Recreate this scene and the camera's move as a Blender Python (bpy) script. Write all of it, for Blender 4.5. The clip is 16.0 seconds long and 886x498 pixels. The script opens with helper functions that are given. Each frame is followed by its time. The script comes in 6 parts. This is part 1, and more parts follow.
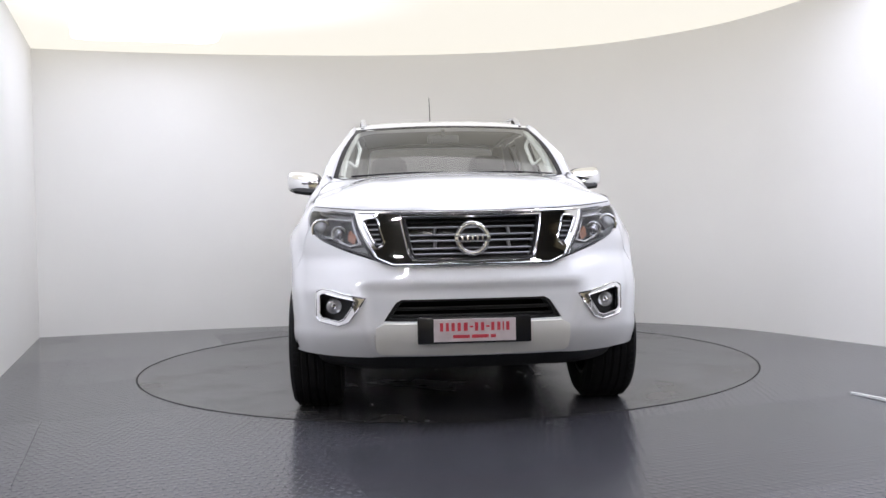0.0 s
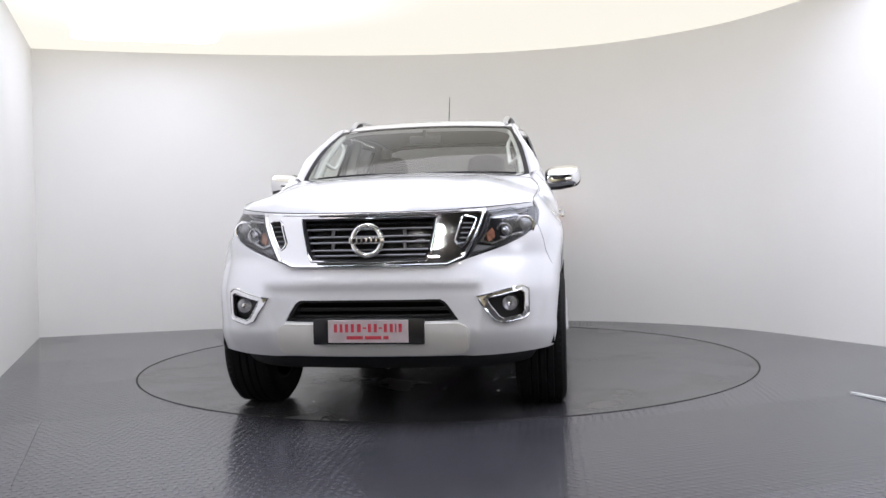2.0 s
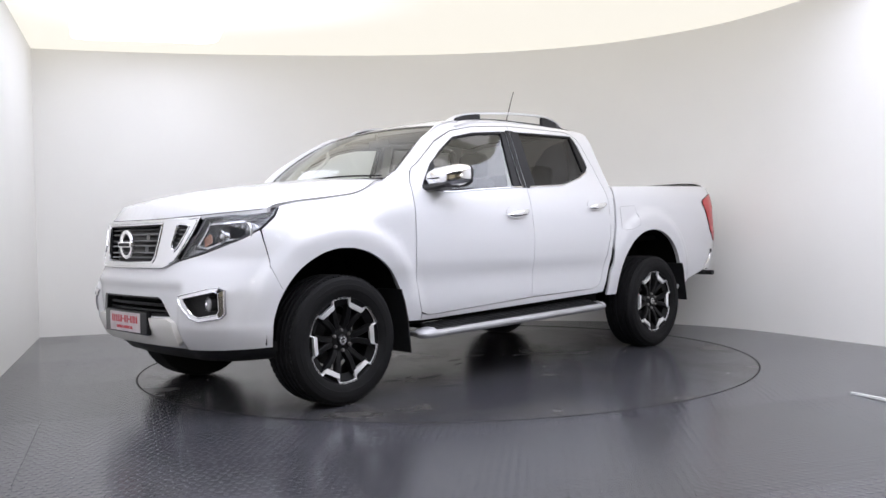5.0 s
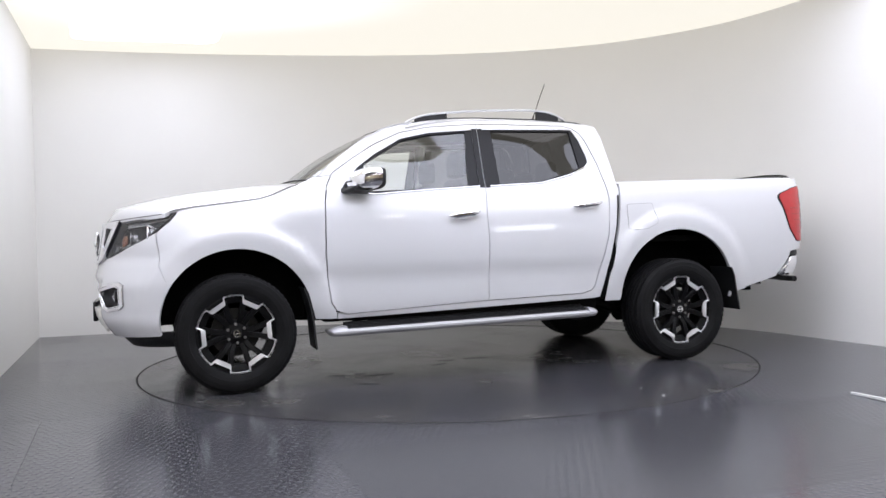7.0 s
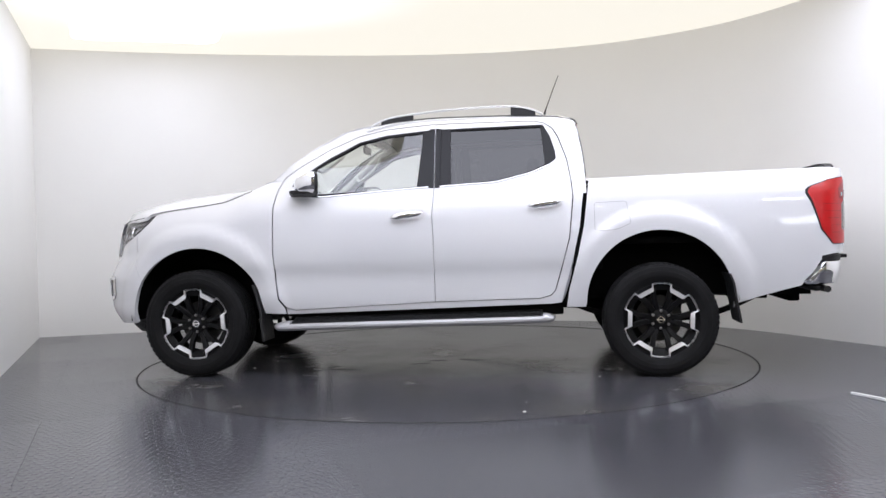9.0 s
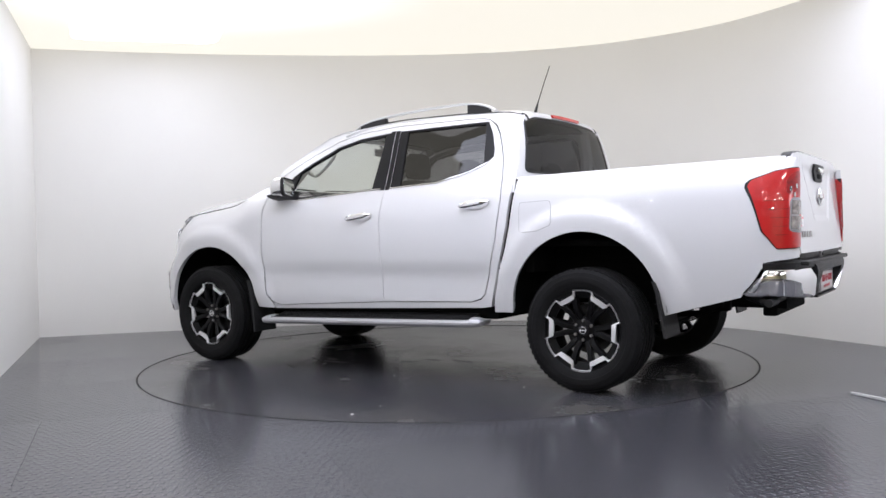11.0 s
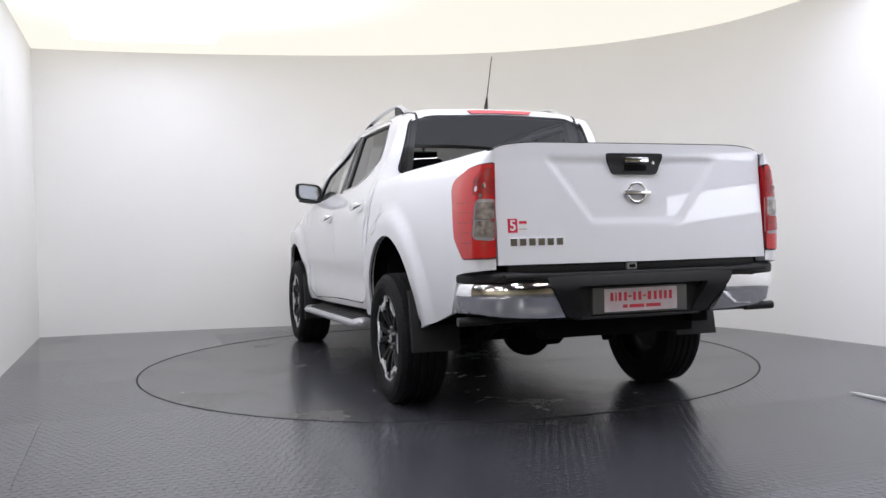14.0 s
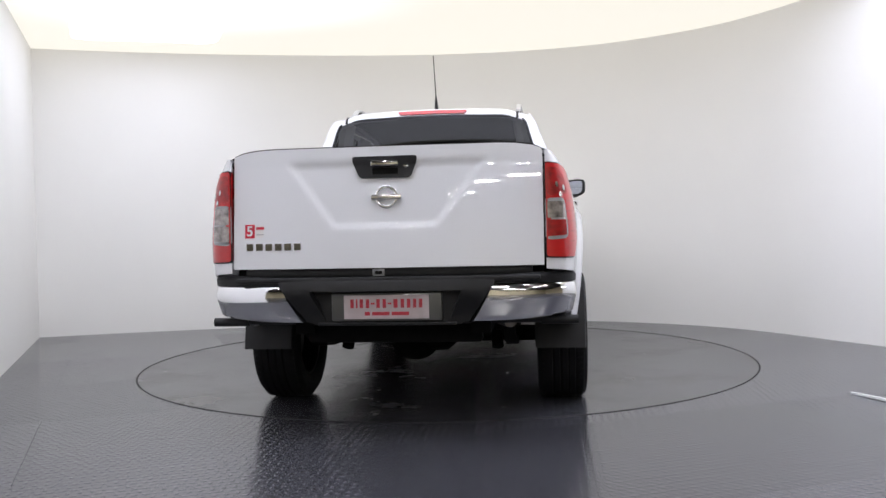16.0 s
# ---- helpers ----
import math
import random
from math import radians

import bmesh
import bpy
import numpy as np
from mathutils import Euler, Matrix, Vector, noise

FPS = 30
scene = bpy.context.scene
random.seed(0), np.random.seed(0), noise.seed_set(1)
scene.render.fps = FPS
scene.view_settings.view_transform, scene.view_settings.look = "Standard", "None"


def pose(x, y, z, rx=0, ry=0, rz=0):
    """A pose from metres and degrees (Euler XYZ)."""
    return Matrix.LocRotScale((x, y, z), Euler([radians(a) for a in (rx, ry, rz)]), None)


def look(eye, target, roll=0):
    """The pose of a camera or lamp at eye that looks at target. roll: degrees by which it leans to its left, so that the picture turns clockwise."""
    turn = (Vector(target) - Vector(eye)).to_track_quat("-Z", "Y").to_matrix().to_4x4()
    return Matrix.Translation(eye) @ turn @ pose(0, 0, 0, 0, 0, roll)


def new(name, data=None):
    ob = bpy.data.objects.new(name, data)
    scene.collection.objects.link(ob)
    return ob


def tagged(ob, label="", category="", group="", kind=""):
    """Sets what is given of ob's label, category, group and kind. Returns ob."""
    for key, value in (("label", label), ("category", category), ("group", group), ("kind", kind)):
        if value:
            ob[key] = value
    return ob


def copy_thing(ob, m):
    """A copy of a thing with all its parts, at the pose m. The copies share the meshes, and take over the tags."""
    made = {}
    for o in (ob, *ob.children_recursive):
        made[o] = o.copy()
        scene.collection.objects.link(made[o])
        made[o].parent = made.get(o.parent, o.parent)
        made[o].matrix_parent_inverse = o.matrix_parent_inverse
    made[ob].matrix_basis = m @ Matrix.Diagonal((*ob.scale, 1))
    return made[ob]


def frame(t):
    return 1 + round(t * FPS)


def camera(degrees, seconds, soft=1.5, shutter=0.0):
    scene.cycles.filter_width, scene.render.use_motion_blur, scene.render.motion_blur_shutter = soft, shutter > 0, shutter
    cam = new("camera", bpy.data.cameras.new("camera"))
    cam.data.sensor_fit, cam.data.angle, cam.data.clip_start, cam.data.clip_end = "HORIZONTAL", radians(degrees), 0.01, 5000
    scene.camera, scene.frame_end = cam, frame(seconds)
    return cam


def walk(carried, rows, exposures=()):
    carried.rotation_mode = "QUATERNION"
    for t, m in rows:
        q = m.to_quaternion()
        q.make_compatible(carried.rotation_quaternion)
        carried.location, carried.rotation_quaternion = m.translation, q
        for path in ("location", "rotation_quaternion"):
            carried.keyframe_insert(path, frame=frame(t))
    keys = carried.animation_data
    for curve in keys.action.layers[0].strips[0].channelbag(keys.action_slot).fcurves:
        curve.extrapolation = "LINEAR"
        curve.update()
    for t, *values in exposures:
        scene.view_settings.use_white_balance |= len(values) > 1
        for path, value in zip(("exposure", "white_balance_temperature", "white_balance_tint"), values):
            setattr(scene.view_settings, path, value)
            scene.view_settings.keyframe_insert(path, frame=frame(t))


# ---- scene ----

# ---------------------------------------------------------------- camera
EYE = Vector((0.0, -6.575, 0.961))
PITCH, YAW, ROLL = radians(-1.105), radians(0.150), -1.239
AHEAD = Vector((-math.sin(YAW) * math.cos(PITCH), math.cos(YAW) * math.cos(PITCH), math.sin(PITCH)))
EXPOSURE = 0.45
cam = camera(54.5, 16.0, soft=1.5)
walk(cam, [(0, look(EYE, EYE + AHEAD, ROLL)), (16, look(EYE, EYE + AHEAD, ROLL))], exposures=[(0, EXPOSURE, 6200, 14), (16, EXPOSURE, 6200, 14)])

# ---------------------------------------------------------------- world and lights
world = bpy.data.worlds.new("world")
scene.world = world
world.use_nodes = True
world.node_tree.nodes["Background"].inputs[0].default_value = (0.9, 0.9, 1.0, 1)
world.node_tree.nodes["Background"].inputs[1].default_value = 0.02

PANEL_GLOW = 2.55     # bright light box in the ceiling
FRONT_GLOW = 2.9     # unseen boxes over the turntable's front and an added fill by the right wall
CEILING_GLOW = 0.66  # even glow given to the ceiling itself


# ---------------------------------------------------------------- materials
def mat(name, color, rough=0.5, metal=0.0, coat=0.0, bump=0.0, bump_scale=200.0, vary=0.0, vary_scale=3.0, rough_vary=0.0,
        emit=None, glow=0.0, coat_rough=0.03, detail=3.0, spec=0.5):
    m = bpy.data.materials.new(name)
    m.use_nodes = True
    nt = m.node_tree
    b = nt.nodes["Principled BSDF"]
    b.inputs["Base Color"].default_value = (*color, 1)
    b.inputs["Roughness"].default_value = rough
    b.inputs["Metallic"].default_value = metal
    b.inputs["Specular IOR Level"].default_value = spec
    b.inputs["Coat Weight"].default_value = coat
    b.inputs["Coat Roughness"].default_value = coat_rough
    if emit:
        b.inputs["Emission Color"].default_value = (*emit, 1)
        b.inputs["Emission Strength"].default_value = glow
    tc = nt.nodes.new("ShaderNodeTexCoord")
    if vary or rough_vary:
        n = nt.nodes.new("ShaderNodeTexNoise")
        n.inputs["Scale"].default_value = vary_scale
        n.inputs["Detail"].default_value = detail
        nt.links.new(tc.outputs["Object"], n.inputs["Vector"])
        if vary:
            r = nt.nodes.new("ShaderNodeValToRGB")
            r.color_ramp.elements[0].position, r.color_ramp.elements[1].position = 0.3, 0.7
            r.color_ramp.elements[0].color = (*[c * (1 - vary) for c in color], 1)
            r.color_ramp.elements[1].color = (*[min(1, c * (1 + vary)) for c in color], 1)
            nt.links.new(n.outputs["Fac"], r.inputs["Fac"])
            nt.links.new(r.outputs["Color"], b.inputs["Base Color"])
        if rough_vary:
            mr = nt.nodes.new("ShaderNodeMapRange")
            mr.inputs["To Min"].default_value, mr.inputs["To Max"].default_value = max(0.02, rough - rough_vary), rough + rough_vary
            nt.links.new(n.outputs["Fac"], mr.inputs["Value"])
            nt.links.new(mr.outputs["Result"], b.inputs["Roughness"])
    if bump:
        n2 = nt.nodes.new("ShaderNodeTexNoise")
        n2.inputs["Scale"].default_value = bump_scale
        n2.inputs["Detail"].default_value = 4
        nt.links.new(tc.outputs["Object"], n2.inputs["Vector"])
        bp = nt.nodes.new("ShaderNodeBump")
        bp.inputs["Strength"].default_value = bump
        bp.inputs["Distance"].default_value = 0.004
        nt.links.new(n2.outputs["Fac"], bp.inputs["Height"])
        nt.links.new(bp.outputs["Normal"], b.inputs["Normal"])
    return m


def pane_mat(name, tint, gloss=1.0, rough=0.0):
    """Thin glass: what is behind it, tinted, with a mirror gloss by the Fresnel law."""
    m = bpy.data.materials.new(name)
    m.use_nodes = True
    nt = m.node_tree
    nt.nodes.remove(nt.nodes["Principled BSDF"])
    out = nt.nodes["Material Output"]
    tr, gl, mx, lw, pw, mu = [nt.nodes.new("ShaderNode" + k) for k in ("BsdfTransparent", "BsdfGlossy", "MixShader", "LayerWeight", "Math", "Math")]
    tr.inputs[0].default_value = (*tint, 1)
    gl.inputs["Roughness"].default_value = rough
    lw.inputs["Blend"].default_value = 0.5
    pw.operation, mu.operation = "POWER", "MULTIPLY_ADD"
    pw.inputs[1].default_value = 5.0
    mu.inputs[1].default_value, mu.inputs[2].default_value = 0.94, 0.045 * gloss
    mu.use_clamp = True
    nt.links.new(lw.outputs["Facing"], pw.inputs[0])
    nt.links.new(pw.outputs[0], mu.inputs[0])
    nt.links.new(mu.outputs[0], mx.inputs[0])
    nt.links.new(tr.outputs[0], mx.inputs[1])
    nt.links.new(gl.outputs[0], mx.inputs[2])
    nt.links.new(mx.outputs[0], out.inputs["Surface"])
    return m


PAINT = mat("white_paint", (0.65, 0.652, 0.670), 0.42, coat=1.0, coat_rough=0.012, rough_vary=0.05, vary_scale=2.0)
CHROME = mat("chrome", (0.86, 0.86, 0.87), 0.06, 1.0, rough_vary=0.03, vary_scale=9)
STEP_SILVER = mat("brushed_step_silver", (0.46, 0.46, 0.48), 0.46, 0.6, rough_vary=0.08, vary_scale=12)
BRIGHT = mat("bright_emblem_chrome", (0.9, 0.9, 0.9), 0.17, 0.92, rough_vary=0.05, vary_scale=30)
SATIN = mat("satin_silver", (0.62, 0.63, 0.66), 0.32, 0.85, rough_vary=0.06, vary_scale=20)
ALLOY = mat("machined_alloy", (0.80, 0.80, 0.81), 0.34, 0.55, rough_vary=0.08, vary_scale=40)
GLOSS_BLACK = mat("gloss_black", (0.005, 0.005, 0.006), 0.3, coat=0.45, coat_rough=0.08, spec=0.3)
BRAKE = mat("brake_steel", (0.05, 0.05, 0.05), 0.5, 0.6)
SPOKE_BLACK = mat("satin_black_alloy", (0.003, 0.003, 0.0034), 0.42, spec=0.18, rough_vary=0.05, vary_scale=20)
PIANO = mat("piano_black", (0.008, 0.008, 0.010), 0.32, spec=0.22)
PLASTIC = mat("black_plastic", (0.010, 0.010, 0.011), 0.5, spec=0.35, bump=0.25, bump_scale=700, vary=0.2, vary_scale=12)
RUBBER = mat("tyre_rubber", (0.006, 0.006, 0.0066), 0.72, spec=0.2, bump=0.35, bump_scale=350, vary=0.35, vary_scale=14, rough_vary=0.1)
DARK = mat("underbody_black", (0.005, 0.005, 0.005), 0.85, spec=0.12, bump=0.4, bump_scale=120, vary=0.4, vary_scale=8)
LINER = mat("arch_liner_black", (0.004, 0.004, 0.004), 0.9, spec=0.1, bump=0.3, bump_scale=150)
STEEL = mat("dull_steel", (0.22, 0.21, 0.2), 0.5, 0.8, bump=0.3, bump_scale=90, vary=0.4, vary_scale=12)
RED_LENS = mat("red_lens", (0.46, 0.004, 0.006), 0.28, coat=0.8, vary=0.07, vary_scale=25)
DEEP_RED = mat("deep_red_lens", (0.27, 0.002, 0.003), 0.3, coat=0.6, vary=0.4, vary_scale=30)
TAIL_CLEAR = mat("tail_clear_lens", (0.30, 0.27, 0.25), 0.2, 0.5, coat=0.8, vary=0.6, vary_scale=34)
SMOKE = mat("smoked_clear_lens", (0.30, 0.30, 0.31), 0.12, 0.4, coat=1.0, vary=0.45, vary_scale=28)
AMBER = mat("amber_reflector", (0.30, 0.13, 0.08), 0.25, coat=0.8, vary=0.3, vary_scale=40)
REFLECTOR = mat("lamp_reflector", (0.55, 0.55, 0.57), 0.16, 0.9, vary=0.3, vary_scale=30)
LAMP_HOUSING = mat("lamp_housing", (0.06, 0.06, 0.065), 0.35, 0.5, coat=0.4, vary=0.3, vary_scale=18)
GREY_TRIM = mat("grey_trim", (0.30, 0.30, 0.31), 0.4, 0.3)
INK_RED = mat("red_print", (0.47, 0.035, 0.055), 0.5, vary=0.2, vary_scale=60)
PLATE_WHITE = mat("plate_silver_white", (0.52, 0.46, 0.48), 0.28, 0.25, coat=0.5, vary=0.12, vary_scale=14)
STICKER = mat("sticker_red", (0.55, 0.012, 0.04), 0.35)
STICKER_PALE = mat("sticker_pale", (0.62, 0.60, 0.59), 0.35)
FABRIC = mat("dark_seat_cloth", (0.035, 0.035, 0.036), 0.85, bump=0.4, bump_scale=500, vary=0.2, vary_scale=30)
TRIM_BEIGE = mat("pale_grey_lining", (0.66, 0.66, 0.63), 0.8, vary=0.06, vary_scale=8)
DASH = mat("dashboard_black", (0.022, 0.022, 0.024), 0.6, bump=0.3, bump_scale=400)
GLASS = pane_mat("clear_glass", (0.87, 0.90, 0.87), 2.6)
HEADLINING = mat("grey_headlining", (0.15, 0.15, 0.145), 0.85, vary=0.06, vary_scale=8)
TINT = pane_mat("tinted_glass", (0.17, 0.17, 0.18), 1.5)
PRIVACY = pane_mat("dark_rear_glass", (0.20, 0.20, 0.205), 0.5)
LENS = pane_mat("clear_lamp_lens", (0.88, 0.89, 0.90), 1.5)
MIRROR = mat("mirror_glass", (0.85, 0.86, 0.88), 0.02, 1.0)
WALL = mat("white_wall_paint", (0.88, 0.873, 0.855), 0.62, bump=0.06, bump_scale=60, vary=0.012, vary_scale=1.3, rough_vary=0.06)
HALL = mat("khaki_hall_wall", (0.52, 0.47, 0.33), 0.8, vary=0.12, vary_scale=1.5)
HALL_CEILING = mat("hall_ceiling_paint", (0.05, 0.048, 0.043), 0.8, vary=0.1, vary_scale=1.0)
ROD = mat("white_rod_paint", (0.75, 0.75, 0.76), 0.35, vary=0.08, vary_scale=30)


def glow_mat(name, color, strength, spot=None):
    """A surface with a glow of its own: even, and stronger inside a spot (spot: x, y, reach, factor, colour)."""
    m = bpy.data.materials.new(name)
    m.use_nodes = True
    nt = m.node_tree
    b = nt.nodes["Principled BSDF"]
    b.inputs["Base Color"].default_value = (0.16, 0.16, 0.15, 1)
    b.inputs["Roughness"].default_value = 0.7
    b.inputs["Emission Color"].default_value = (*color, 1)
    b.inputs["Emission Strength"].default_value = strength
    if spot:
        x, y, rx, ry, peak, c2 = spot
        tc = nt.nodes.new("ShaderNodeTexCoord")
        mp = nt.nodes.new("ShaderNodeMapping")
        mp.vector_type = "TEXTURE"
        mp.inputs["Location"].default_value = (x, y, 0)
        mp.inputs["Scale"].default_value = (rx, ry, 1000)
        ln = nt.nodes.new("ShaderNodeVectorMath")
        ln.operation = "LENGTH"
        r = nt.nodes.new("ShaderNodeMapRange")
        r.interpolation_type = "SMOOTHERSTEP"
        r.inputs["From Min"].default_value, r.inputs["From Max"].default_value = 0.15, 1.0
        r.inputs["To Min"].default_value, r.inputs["To Max"].default_value = 1.0, 0.0
        nt.links.new(tc.outputs["Object"], mp.inputs["Vector"])
        nt.links.new(mp.outputs["Vector"], ln.inputs[0])
        nt.links.new(ln.outputs["Value"], r.inputs["Value"])
        cr = nt.nodes.new("ShaderNodeMix")
        cr.data_type = "RGBA"
        cr.inputs[6].default_value, cr.inputs[7].default_value = (*color, 1), (*c2, 1)
        nt.links.new(r.outputs["Result"], cr.inputs[0])
        nt.links.new(cr.outputs[2], b.inputs["Emission Color"])
        st = nt.nodes.new("ShaderNodeMapRange")
        st.inputs["To Min"].default_value, st.inputs["To Max"].default_value = strength, strength * peak
        nt.links.new(r.outputs["Result"], st.inputs["Value"])
        nt.links.new(st.outputs["Result"], b.inputs["Emission Strength"])
    return m


def floor_mat(name, dashes=True, base=0.085, rough=0.26, relief=0.6):
    """Grey-painted chequer plate: small raised dashes, scuffs and worn gloss."""
    m = bpy.data.materials.new(name)
    m.use_nodes = True
    nt = m.node_tree
    N, L = nt.nodes.new, nt.links.new
    b = nt.nodes["Principled BSDF"]
    tc = N("ShaderNodeTexCoord")
    oi = N("ShaderNodeObjectInfo")

    def noise_tex(scale, detail=4):
        n = N("ShaderNodeTexNoise")
        n.inputs["Scale"].default_value, n.inputs["Detail"].default_value = scale, detail
        L(tc.outputs["Object"], n.inputs["Vector"])
        return n

    big, mid, fine = noise_tex(0.9), noise_tex(7), noise_tex(90, 6)
    ramp = N("ShaderNodeValToRGB")
    ramp.color_ramp.elements[0].position, ramp.color_ramp.elements[1].position = 0.2, 0.8
    ramp.color_ramp.elements[0].color = (base * 0.82, base * 0.83, base * 0.98, 1)
    ramp.color_ramp.elements[1].color = (base * 1.15, base * 1.16, base * 1.36, 1)
    mixn = N("ShaderNodeMath")
    mixn.operation = "MULTIPLY_ADD"
    L(mid.outputs["Fac"], mixn.inputs[0])
    mixn.inputs[1].default_value = 0.3
    half = N("ShaderNodeMath")
    half.operation = "MULTIPLY"
    half.inputs[1].default_value = 0.7
    L(big.outputs["Fac"], half.inputs[0])
    L(half.outputs[0], mixn.inputs[2])
    L(mixn.outputs[0], ramp.inputs["Fac"])
    L(ramp.outputs["Color"], b.inputs["Base Color"])
    rr = N("ShaderNodeMapRange")
    rr.inputs["To Min"].default_value, rr.inputs["To Max"].default_value = rough - 0.02, rough + 0.035
    L(mixn.outputs[0], rr.inputs["Value"])
    ra = N("ShaderNodeMath")
    ra.operation = "MULTIPLY_ADD"
    ra.inputs[1].default_value = 0.07
    L(oi.outputs["Random"], ra.inputs[0])
    L(rr.outputs["Result"], ra.inputs[2])
    L(ra.outputs[0], b.inputs["Roughness"])
    bump = N("ShaderNodeBump")
    bump.inputs["Strength"].default_value = relief
    bump.inputs["Distance"].default_value = 0.0025
    if dashes:
        # two crossed families of short dashes
        def family(ax, phase):
            mp = N("ShaderNodeMapping")
            mp.inputs["Location"].default_value = (phase, phase, 0)
            sc = (1 / 0.043, 1 / 0.085, 1)
            mp.inputs["Scale"].default_value = sc
            L(tc.outputs["Object"], mp.inputs["Vector"])
            fr = N("ShaderNodeVectorMath")
            fr.operation = "FRACTION"
            L(mp.outputs["Vector"], fr.inputs[0])
            sub = N("ShaderNodeVectorMath")
            sub.operation = "SUBTRACT"
            sub.inputs[1].default_value = (0.5, 0.5, 0)
            L(fr.outputs[0], sub.inputs[0])
            mul = N("ShaderNodeVectorMath")
            mul.operation = "MULTIPLY"
            mul.inputs[1].default_value = (2.8, 8.0, 0) if ax == 0 else (5.0, 5.0, 0)
            L(sub.outputs[0], mul.inputs[0])
            ln = N("ShaderNodeVectorMath")
            ln.operation = "LENGTH"
            L(mul.outputs[0], ln.inputs[0])
            r = N("ShaderNodeMapRange")
            r.inputs["From Min"].default_value, r.inputs["From Max"].default_value = 1.0, 0.6
            L(ln.outputs["Value"], r.inputs["Value"])
            return r
        a, c = family(0, 0.0), family(1, 0.5)
        mx = N("ShaderNodeMath")
        mx.operation = "MAXIMUM"
        L(a.outputs["Result"], mx.inputs[0])
        L(c.outputs["Result"], mx.inputs[1])
        ad = N("ShaderNodeMath")
        ad.operation = "MULTIPLY_ADD"
        ad.inputs[1].default_value = 0.07
        L(fine.outputs["Fac"], ad.inputs[0])
        L(mx.outputs[0], ad.inputs[2])
        L(ad.outputs[0], bump.inputs["Height"])
    else:
        L(big.outputs["Fac"], bump.inputs["Height"])
        # thin film of dried dirt in drifts
        drift = noise_tex(1.3, 9)
        drift.inputs["Roughness"].default_value = 0.68
        cut = N("ShaderNodeMapRange")
        cut.inputs["From Min"].default_value, cut.inputs["From Max"].default_value = 0.48, 0.72
        L(drift.outputs["Fac"], cut.inputs["Value"])
        mc = N("ShaderNodeMixRGB")
        L(cut.outputs["Result"], mc.inputs["Fac"])
        L(ramp.outputs["Color"], mc.inputs["Color1"])
        mc.inputs["Color2"].default_value = (0.070, 0.066, 0.058, 1)
        L(mc.outputs["Color"], b.inputs["Base Color"])
        rd = N("ShaderNodeMath")
        rd.operation = "MULTIPLY_ADD"
        rd.inputs[1].default_value = 0.09
        L(cut.outputs["Result"], rd.inputs[0])
        L(ra.outputs[0], rd.inputs[2])
        L(rd.outputs[0], b.inputs["Roughness"])
        bump.inputs["Strength"].default_value = 0.005
    L(bump.outputs["Normal"], b.inputs["Normal"])
    return m


# The whiter, stronger glow near the light box in sight is put into the material.
CEILING = glow_mat("glowing_ceiling_fabric", (1.0, 0.945, 0.79), CEILING_GLOW, (-1.9, 0.4, 2.2, 1.5, 1.32, (0.98, 0.98, 0.97)))
PANEL = glow_mat("light_box", (0.92, 0.94, 1.0), PANEL_GLOW)
FRONT_PANEL = glow_mat("front_and_fill_panel", (0.90, 0.92, 1.0), FRONT_GLOW)
WARM_FILL = glow_mat("warm_fill_panel", (1.0, 0.96, 0.90), 1.7)
STRIP = glow_mat("strip_light_glow", (1.0, 0.96, 0.90), 84.0)
LED = glow_mat("lamp_face_glow", (0.95, 0.97, 1.0), 5.5)
FLOOR = floor_mat("grey_chequer_plate", True, 0.055, 0.14, 0.8)
WORN = floor_mat("worn_chequer_plate", True, 0.044, 0.18, 0.22)
TABLE = floor_mat("grey_turntable_plate", False, 0.043, 0.15)
GAP = mat("dark_gap", (0.01, 0.01, 0.01), 0.8)


# ---------------------------------------------------------------- mesh helpers
def mesh_of(bm, name, material, smooth=True, angle=35):
    me = bpy.data.meshes.new(name)
    bmesh.ops.recalc_face_normals(bm, faces=bm.faces)
    if smooth:
        for f in bm.faces:
            f.smooth = True
        for e in bm.edges:
            if len(e.link_faces) == 2 and e.calc_face_angle(0) > radians(angle):
                e.smooth = False
    bm.to_mesh(me)
    bm.free()
    me.materials.append(material)
    return me


ROOTS = set()
AXIS = Vector((1.498, 0.042, 0))  # where the turntable's axis stands in the pickup, from its rear axle


def part(name, bm, material, parent, label="", smooth=True, angle=35):
    ob = new(name, mesh_of(bm, name, material, smooth, angle))
    ob.parent = parent
    if parent in ROOTS:
        ob.location = -AXIS
    if label:
        ob["label"] = label
    return ob


def thing(name, bm, material, label, category, kind="", group="", smooth=True):
    return tagged(new(name, mesh_of(bm, name, material, smooth)), label, category, group, kind)


def box(bm, lo, hi, bevel=0.0, m=None, seg=2):
    vs = [bm.verts.new((x, y, z)) for x in (lo[0], hi[0]) for y in (lo[1], hi[1]) for z in (lo[2], hi[2])]
    fs = [bm.faces.new([vs[i] for i in q]) for q in ((0, 1, 3, 2), (4, 6, 7, 5), (0, 4, 5, 1), (2, 3, 7, 6), (0, 2, 6, 4), (1, 5, 7, 3))]
    if bevel:
        es = list({e for f in fs for e in f.edges})
        r = bmesh.ops.bevel(bm, geom=es, offset=bevel, segments=seg, affect="EDGES", profile=0.5)
        vs = list({v for f in r["faces"] for v in f.verts} | {v for v in vs if v.is_valid})
    if m is not None:
        bmesh.ops.transform(bm, matrix=m, verts=[v for v in vs if v.is_valid])
    return bm


